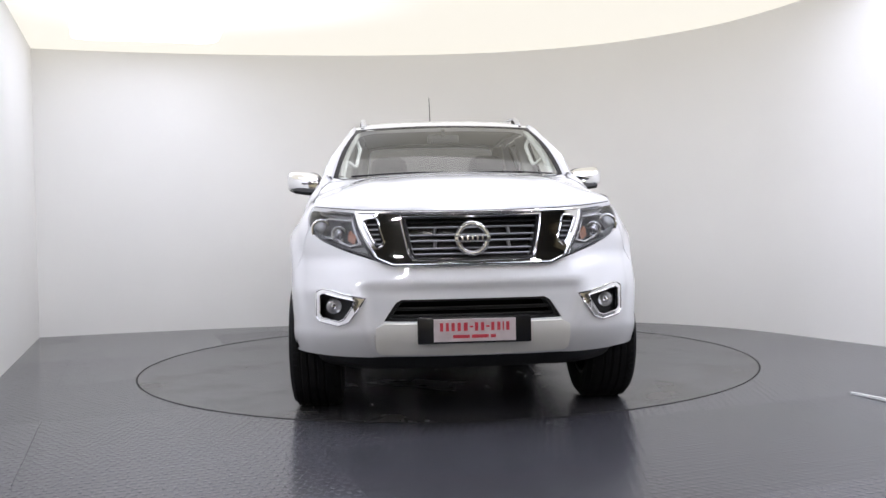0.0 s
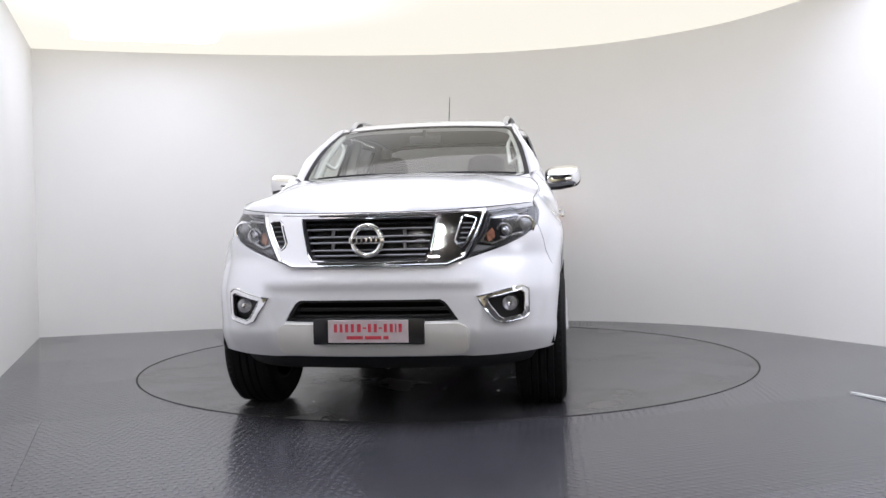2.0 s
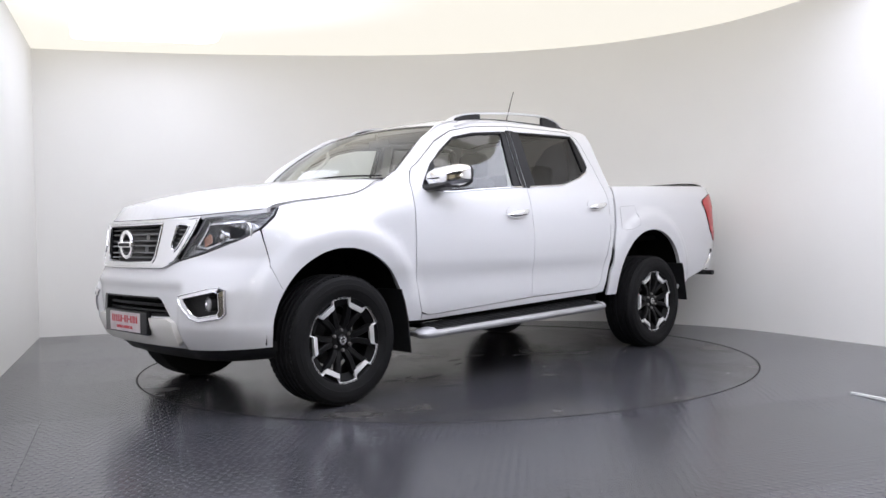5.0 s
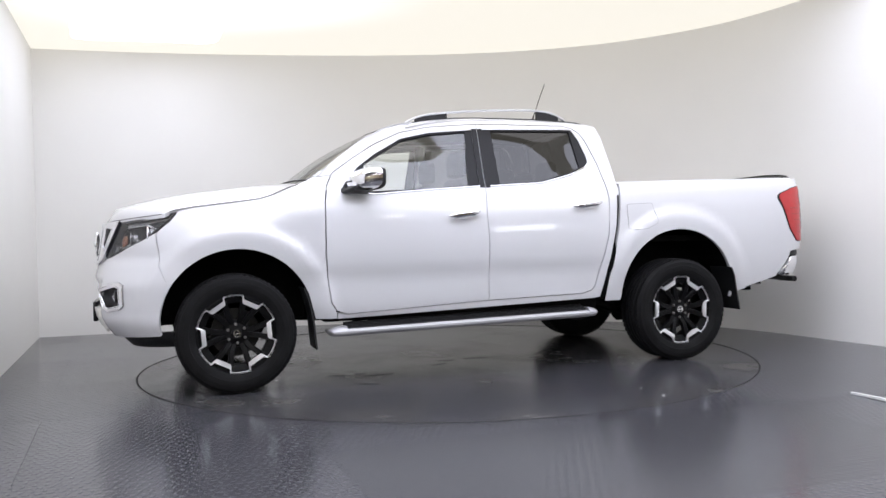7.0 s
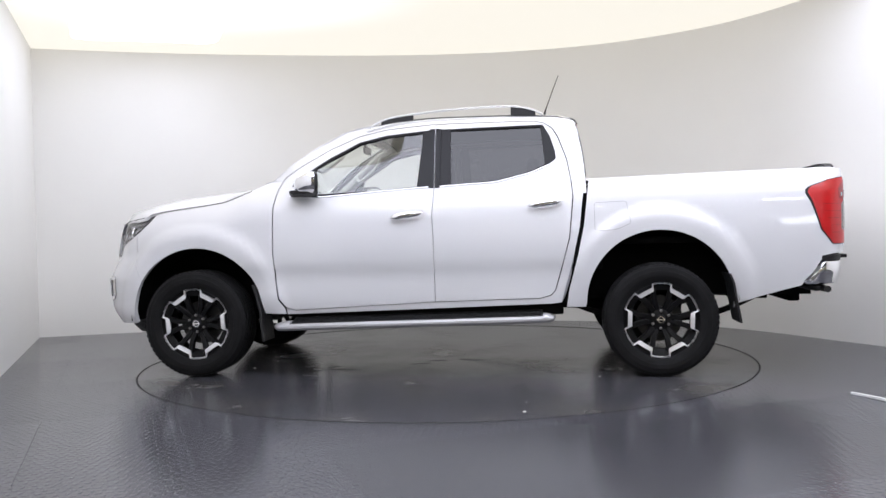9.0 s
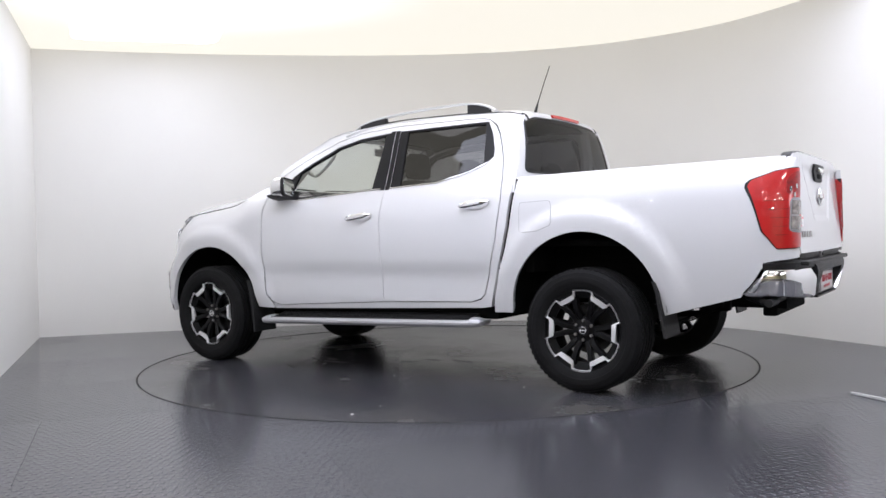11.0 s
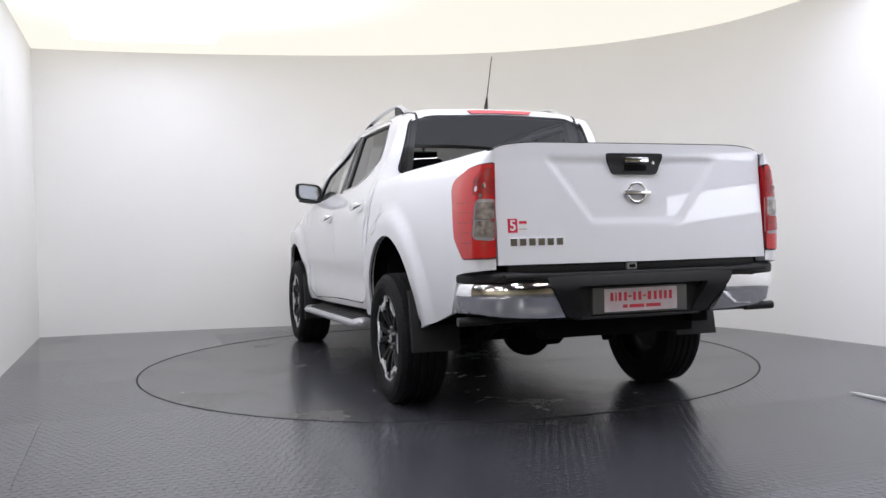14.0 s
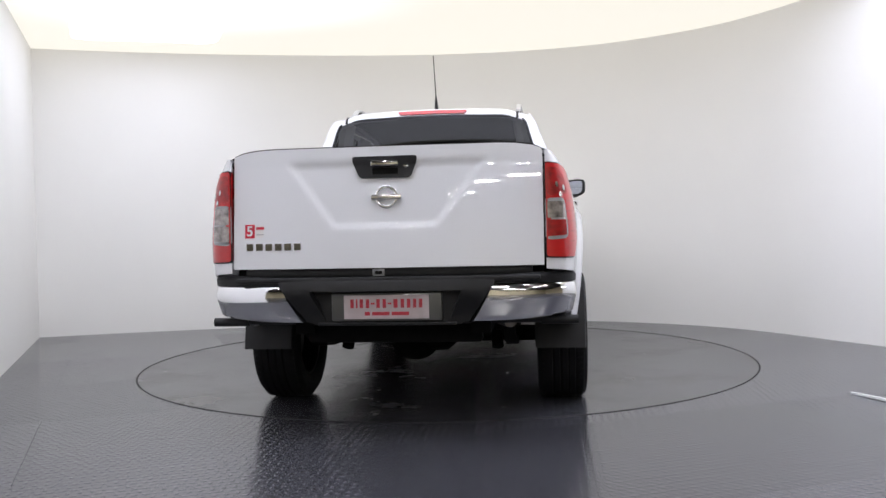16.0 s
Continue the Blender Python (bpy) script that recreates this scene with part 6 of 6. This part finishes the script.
# ---------------------------------------------------------------- sides and underside
def side_steps():
    for f in (1, -1):
        bm = bmesh.new()
        rings = []
        for x, k in ((2.575, 0.35), (2.568, 0.7), (2.545, 0.93), (2.50, 1.0), (1.6, 1.0), (0.78, 1.0), (0.71, 0.95), (0.685, 0.75), (0.678, 0.4)):
            z = 0.362 + 0.040 * (2.5 - x) / 1.8
            yo = 0.958 - (1 - k) * 0.10
            rings.append([(x, y * f, z + dz * k - 0.004) for y, dz in ((0.80, -0.030), (0.90, -0.042), (yo - 0.015, -0.040), (yo, -0.024), (yo, -0.010), (yo - 0.012, 0.002), (yo - 0.032, 0.005), (yo - 0.042, -0.002), (0.80, -0.002))])
        ring_loft(bm, rings)
        st = part("side_step", bm, STEP_SILVER, truck, "silver side step with black tread")
        bm = bmesh.new()
        rings = []
        for x in (2.455, 0.755):
            z = 0.362 + 0.040 * (2.5 - x) / 1.8
            rings.append([(x, y * f, z + dz) for y, dz in ((0.80, -0.008), (0.914, -0.008), (0.914, 0.002), (0.902, 0.008), (0.80, 0.034))])
        ring_loft(bm, rings)
        part("step_tread", bm, PLASTIC, st, "black ribbed step tread")
        for x0, x1 in ((2.575, 2.455), (0.755, 0.675)):
            bm = bmesh.new()
            rings = []
            for k in range(7):
                u = k / 6
                x = x0 + (x1 - x0) * u
                z = 0.362 + 0.040 * (2.5 - x) / 1.8
                h = 0.030  * (math.sin(math.pi * min(1, 0.08 + 1.0 * (u if x0 > 2 else 1 - u)) / 2) ** 0.6)
                rings.append([(x, (0.885 + 0.072 * math.copysign(abs(math.cos(a)) ** 0.7, math.cos(a)) * (h / 0.030)) * f, z - 0.012 + h * math.sin(a)) for a in np.linspace(0, 2 * math.pi, 17)[:-1]])
            ring_loft(bm, rings)
            part("step_end", bm, STEP_SILVER, st, "silver rounded step end")
        for y in (0.825, 0.85, 0.875, 0.90):
            bm = bmesh.new()
            up = 0.034 - (y - 0.80) * 0.255 + 0.001
            z0, z1 = 0.362 + 0.04 * (2.5 - 2.44) / 1.8 + up, 0.362 + 0.04 * (2.5 - 0.77) / 1.8 + up
            tube(bm, [(2.44, y * f, z0), (0.77, y * f, z1)], 0.005, 6)
            part("tread_rib", bm, RUBBER, st)
        for x in (2.30, 1.6, 0.95):
            bm = bmesh.new()
            box(bm, (x - 0.03, min(0.5 * f, 0.88 * f), 0.345), (x + 0.03, max(0.5 * f, 0.88 * f), 0.375), 0.006)
            part("step_bracket", bm, DARK, st)
        # mud flaps
        bm = bmesh.new()
        ring_loft(bm, [[(x, y * f, z) for y in (0.70, 0.80, 0.905, 0.93)] + [(x - 0.012, y * f, z) for y in (0.925, 0.90, 0.80, 0.70)] for x, z in ((2.722, 0.63), (2.695, 0.55), (2.672, 0.44), (2.664, 0.34), (2.655, 0.245))])
        part("mud_flap", bm, PLASTIC, truck, "black front mud flap")
        bm = bmesh.new()
        ring_loft(bm, [[(x, y * f, z) for y in (0.66, 0.80, 0.90, 0.925)] + [(x - 0.014, y * f, z) for y in (0.92, 0.90, 0.80, 0.66)] for x, z in ((-0.425, 0.66), (-0.448, 0.60), (-0.462, 0.50), (-0.478, 0.42), (-0.49, 0.345))])
        part("mud_flap", bm, PLASTIC, truck, "black rear mud flap")
        # wheel arch liners
        for cx, cz, r in (ARCH_F, ARCH_R):
            bm = bmesh.new()
            rings = []
            for a in range(-4, 186, 8):
                p = [(cx + (r + d) * math.cos(radians(a)), cz + (r + d) * math.sin(radians(a))) for d in (-0.004, 0.03, 0.03)]
                yb = skin(t_x(min(p[0][0], 3.6)), max(0.42, p[0][1]))[1] - 0.012
                rings.append([(p[0][0], yb * f, p[0][1]), (p[1][0], 0.86 * f, p[1][1]), (p[2][0], 0.50 * f, p[2][1]), (p[2][0] * 0.98 + cx * 0.02, 0.49 * f, p[2][1]), (p[1][0], 0.88 * f, p[1][1] + 0.002)])
            ring_loft(bm, rings, False)
            part("arch_liner", bm, LINER, truck, "black wheel arch liner")
            bm = bmesh.new()
            box(bm, (cx - 0.52, min(0.46 * f, 0.50 * f), 0.50), (cx + 0.50, max(0.46 * f, 0.50 * f), cz + r + 0.02))
            part("inner_wing", bm, LINER, truck)
    # chassis, engine and driveline
    for y in (-0.42, 0.42):
        bm = bmesh.new()
        rings = []
        for x, z in ((3.72, 0.50), (3.3, 0.52), (2.7, 0.46), (2.2, 0.44), (0.7, 0.46), (0.35, 0.56), (-0.35, 0.58), (-0.8, 0.56), (-1.05, 0.56)):
            rings.append([(x, y - 0.045, z - 0.07), (x, y + 0.045, z - 0.07), (x, y + 0.045, z + 0.07), (x, y - 0.045, z + 0.07)])
        ring_loft(bm, rings)
        part("chassis_rail", bm, DARK, truck, "black chassis rail")
    bm = bmesh.new()
    box(bm, (2.62, -0.50, 0.40), (3.62, 0.50, 1.0), 0.05)
    part("engine", bm, DARK, truck)
    bm = bmesh.new()
    box(bm, (2.55, -0.8, 0.42), (2.66, 0.8, 1.22), 0.01)
    part("bulkhead", bm, DARK, truck)
    bm = bmesh.new()
    box(bm, (0.62, -0.80, 0.40), (2.58, 0.80, 0.47), 0.01)
    part("cab_floor", bm, DARK, truck)
    bm = bmesh.new()
    tube(bm, [(0.0, -0.66, 0.368), (0.0, -0.2, 0.368), (0, -0.14, 0.368), (0, 0.14, 0.368), (0, 0.2, 0.368), (0, 0.66, 0.368)], [0.045, 0.05, 0.10, 0.10, 0.05, 0.045], 16)
    tube(bm, [(0.08, 0, 0.39), (1.2, 0, 0.44), (2.4, 0, 0.46)], 0.04, 12)
    part("rear_axle", bm, DARK, truck, "black rear axle")
    bm = bmesh.new()
    disc(bm, (0, 0, 0), 0.155, 0.05, 24, 0.10)
    bmesh.ops.transform(bm, matrix=Matrix.Translation((-0.02, 0.05, 0.368)) @ Matrix.Rotation(math.pi, 4, "Z"), verts=bm.verts)
    part("differential", bm, DARK, truck)
    bm = bmesh.new()
    tube(bm, [(3.135, -0.68, 0.368), (3.135, -0.3, 0.40), (3.135, 0.3, 0.40), (3.135, 0.68, 0.368)], 0.035, 12)
    box(bm, (3.0, -0.35, 0.30), (3.45, 0.35, 0.42), 0.03)
    part("front_subframe", bm, DARK, truck)
    for f in (1, -1):
        bm = bmesh.new()
        pts = [(0.62, 0.46), (0.35, 0.36), (0.0, 0.318), (-0.4, 0.36), (-0.72, 0.50)]
        for dz in (0.0, 0.012, 0.024):
            L = dense2(pts, 5)
            ring_loft(bm, [[(x, (0.50) * f, z + dz), (x, 0.56 * f, z + dz), (x, 0.56 * f, z + dz + 0.009), (x, 0.50 * f, z + dz + 0.009)] for x, z in L])
        part("leaf_spring", bm, DARK, truck)
        bm = bmesh.new()
        tube(bm, [(-0.10, 0.44 * f, 0.30), (0.12, 0.40 * f, 0.66)], [0.035, 0.03], 12)
        part("shock_absorber", bm, DARK, truck)
        bm = bmesh.new()
        box(bm, (-0.75, min(0.53 * f, 0.47 * f), 0.47), (-0.67, max(0.53 * f, 0.47 * f), 0.56), 0.01)
        part("spring_shackle", bm, DARK, truck)
    bm = bmesh.new()
    tube(bm, [(2.2, -0.25, 0.40), (0.9, -0.28, 0.41), (0.4, -0.30, 0.48), (-0.3, -0.34, 0.52), (-0.9, -0.55, 0.53)], 0.032, 12)
    tube(bm, [(1.7, -0.26, 0.40), (1.65, -0.26, 0.40), (1.1, -0.27, 0.40), (1.05, -0.27, 0.40)], [0.03, 0.09, 0.09, 0.03], 14)
    part("exhaust", bm, STEEL, truck, "dull steel exhaust pipe")
    bm = bmesh.new()
    spin(bm, [(0.0, 0.10), (0.20, 0.10), (0.33, 0.07), (0.35, 0.0), (0.33, -0.07), (0.20, -0.10), (0.0, -0.10)], 32)
    bmesh.ops.transform(bm, matrix=Matrix.Translation((-0.62, 0.0, 0.565)) @ Matrix.Rotation(radians(90), 4, "X"), verts=bm.verts)
    part("spare_wheel", bm, RUBBER, truck, "black spare wheel under the bed")
    for x in (-0.95, 0.55, 1.4, 2.4):
        bm = bmesh.new()
        box(bm, (x - 0.04, -0.42, 0.44), (x + 0.04, 0.42, 0.54), 0.01)
        part("cross_member", bm, DARK, truck)
    # load bed
    bm = bmesh.new()
    box(bm, (-1.10, -0.76, 0.86), (0.42, 0.76, 0.90), 0.005)
    box(bm, (0.36, -0.80, 0.70), (0.42, 0.80, 1.28), 0.008)
    box(bm, (-1.11, -0.72, 0.60), (-1.07, 0.72, 0.84), 0.005)
    part("bed_floor", bm, DARK, truck, "dark load bed liner")
    bm = bmesh.new()
    box(bm, (-0.30, 0.45, 0.55), (0.30, 0.46, 0.86))
    part("bed_brace", bm, DARK, truck)


def seat(x, y, w=0.25, back=1.34, rest=True, rake=0.16):
    s = new("seat")
    s.parent = truck
    s.location = -AXIS
    bm = bmesh.new()
    rings = []
    for z, k, d in ((0.62, 0.95, 0.07), (0.70, 1.0, 0.08), (0.95, 1.0, 0.07), (1.20, 0.93, 0.06), (1.31, 0.80, 0.05), (back, 0.60, 0.03)):
        xx = x - (z - 0.62) * rake
        rings.append([(xx + d * math.copysign(abs(math.cos(a)) ** 0.7, math.cos(a)), y + w * k * math.copysign(abs(math.sin(a)) ** 0.5, math.sin(a)), z) for a in np.linspace(0, 2 * math.pi, 25)[:-1]])
    ring_loft(bm, rings)
    part("backrest", bm, FABRIC, s)
    bm = bmesh.new()
    box(bm, (x - 0.05, y - w, 0.56), (x + 0.50, y + w, 0.72), 0.05)
    part("cushion", bm, FABRIC, s)
    if rest:
        bm = bmesh.new()
        xx = x - (back - 0.58) * rake
        rings = []
        for z, k in ((back + 0.015, 0.7), (back + 0.03, 0.95), (back + 0.11, 1.0), (back + 0.17, 0.9), (back + 0.195, 0.6)):
            rings.append([(xx + 0.05 * k * math.cos(a), y + 0.14 * k * math.copysign(abs(math.sin(a)) ** 0.5, math.sin(a)), z) for a in np.linspace(0, 2 * math.pi, 21)[:-1]])
        ring_loft(bm, rings)
        part("headrest", bm, FABRIC, s)
        bm = bmesh.new()
        for d in (-0.06, 0.06):
            tube(bm, [(xx, y + d, back - 0.04), (xx, y + d, back + 0.05)], 0.007, 8)
        part("headrest_posts", bm, CHROME, s)


def cabin():
    seat(1.63, 0.37)
    seat(1.63, -0.37)
    seat(0.92, 0.40, 0.27, 1.27)
    seat(0.92, -0.40, 0.27, 1.27)
    seat(0.92, 0.0, 0.13, 1.22)
    bm = bmesh.new()
    rings = []
    for y in np.linspace(-0.72, 0.72, 15):
        b = 0.02 * math.exp(-((y + 0.37) / 0.2) ** 2)
        rings.append([(2.60, y, 0.75), (2.60, y, 1.25), (2.42, y, 1.262 + b), (2.26, y, 1.235 + b), (2.20, y, 1.18), (2.24, y, 0.95), (2.34, y, 0.75)])
    ring_loft(bm, rings)
    part("dashboard", bm, DASH, truck, "black dashboard")
    # steering wheel on the right
    bm = bmesh.new()
    ring_part(bm, (0, 0, 0), 0.185, 0.016)
    box(bm, (-0.02, -0.17, -0.02), (0.01, 0.17, 0.02), 0.006)
    box(bm, (-0.03, -0.06, -0.17), (0.015, 0.06, 0.05), 0.015)
    bmesh.ops.transform(bm, matrix=Matrix.Translation((2.08, -0.37, 1.10)) @ Matrix.Rotation(radians(-22), 4, "Y"), verts=bm.verts)
    part("steering_wheel", bm, DASH, truck, "black steering wheel on the right")
    # lining: pillars, headlining, door cards
    bm = bmesh.new()
    panel([(0.60, -0.55), (1.97, -0.58), (1.97, 0.58), (0.60, 0.55)], lambda x, y: (x, y, roof_map(x, y)[2] - 0.045), 0.12, (), 0.012, bm=bm)
    part("headlining", bm, HEADLINING, truck, "grey headlining")
    for f in (1, -1):
        for nm, low in (("door_card", [(2.50, 0.47), (2.50, 1.20), (1.50, 1.245), (1.50, 0.50)]), ("door_card", [(1.44, 0.50), (1.44, 1.25), (1.05, 1.27), (0.72, 1.37), (0.62, 1.28), (0.66, 0.60), (0.75, 0.52)])):
            part(nm, panel(px(low), skin, 0.12, (), 0.02, flip=f, lift=-0.045), DASH, truck)
        bm = bmesh.new()
        tube(bm, [(1.47, 0.73 * f, 1.22), (1.47, 0.69 * f, 1.45), (1.46, 0.63 * f, 1.68)], [0.05, 0.045, 0.04], 8, flat=0.5)
        part("centre_pillar_lining", bm, TRIM_BEIGE, truck)
        bm = bmesh.new()
        tube(bm, [(2.46, 0.69 * f, 1.32), (2.30, 0.67 * f, 1.47), (2.12, 0.61 * f, 1.62), (1.98, 0.58 * f, 1.68)], 0.028, 8)
        part("front_pillar_lining", bm, TRIM_BEIGE, truck)
        bm = bmesh.new()
        tube(bm, dense3([(2.33, 0.645 * f, 1.44), (2.29, 0.60 * f, 1.41), (2.20, 0.585 * f, 1.47), (2.13, 0.575 * f, 1.545), (2.12, 0.60 * f, 1.60)]), 0.013, 8)
        part("grab_handle", bm, TRIM_BEIGE, truck, "pale pillar grab handle")
        bm = bmesh.new()
        tube(bm, [(0.62, 0.62 * f, 1.28), (0.60, 0.60 * f, 1.50), (0.62, 0.57 * f, 1.69)], 0.05, 8)
        part("rear_pillar_lining", bm, TRIM_BEIGE, truck)
    bm = bmesh.new()
    box(bm, (2.085, -0.11, 1.575), (2.105, 0.11, 1.635), 0.01)
    tube(bm, [(2.10, 0, 1.62), (2.12, 0, 1.67)], 0.012, 8)
    part("rear_view_mirror", bm, DASH, truck, "black rear-view mirror")
    bm = bmesh.new()
    box(bm, (0.50, -0.66, 0.50), (0.60, 0.66, 1.30), 0.02)
    part("cab_back_lining", bm, DASH, truck)


SKID = mat("pale_satin_moulding", (0.70, 0.69, 0.66), 0.38, coat=0.3, rough_vary=0.06, vary_scale=6)
GRILLE_GREY = mat("satin_grey_slat", (0.14, 0.14, 0.146), 0.35, 0.5)
GREY_CHROME = mat("dull_chrome", (0.45, 0.45, 0.46), 0.18, 1.0)
PLATE_DARK = mat("plate_backing", (0.10, 0.10, 0.095), 0.35, 0.3, coat=0.3)
front()
greenhouse()
rear()
side_steps()
cabin()


# ---------------------------------------------------------------- loose things
def loose():
    bm = bmesh.new()
    a, b = Vector((2.272, -1.735)), Vector((2.78, -3.22))
    d = (b - a).normalized()
    n = Vector((-d.y, d.x))
    rings = []
    for k, w, z in ((0.0, 0.004, 0.007), (0.03, 0.008, 0.008), (1.0, 0.013, 0.03)):
        p = a + (b - a) * k
        rings.append([(p.x - n.x * w, p.y - n.y * w, z - 0.006), (p.x + n.x * w, p.y + n.y * w, z - 0.006), (p.x + n.x * w, p.y + n.y * w, z + 0.006), (p.x - n.x * w, p.y - n.y * w, z + 0.006)])
    ring_loft(bm, rings)
    box(bm, (b.x - 0.02, b.y - 0.02, 0.0), (b.x + 0.02, b.y + 0.02, 0.036), 0.004)
    box(bm, (a.x - 0.002, a.y - 0.006, 0.0), (a.x + 0.004, a.y + 0.002, 0.008))
    thing("stand_leg", bm, ROD, "thin white metal stand leg lying on the floor", "stand leg")


loose()

# ---------------------------------------------------------------- movement
TURN = [(0.0, -85.99), (0.5, -86.46), (1.0, -88.63), (1.5, -92.26), (2.0, -97.75), (2.5, -103.79), (3.0, -110.35), (3.5, -116.8), (4.0, -123.3), (4.5, -129.73), (7.0, -161.76), (7.5, -168.07), (8.0, -174.39), (8.5, -180.69), (9.0, -187.05),
        (11.5, -219.04), (12.0, -225.4), (12.5, -231.7), (13.0, -238.1), (13.5, -244.45), (14.0, -250.9), (14.5, -257.3), (15.0, -263.8), (15.5, -270.2), (16.0, -276.75)]


def motions():
    rows = [(t, pose(0, 0, 0, 0, 0, a)) for t, a in TURN]
    walk(truck, rows)
    walk(TURNTABLE, rows)


motions()
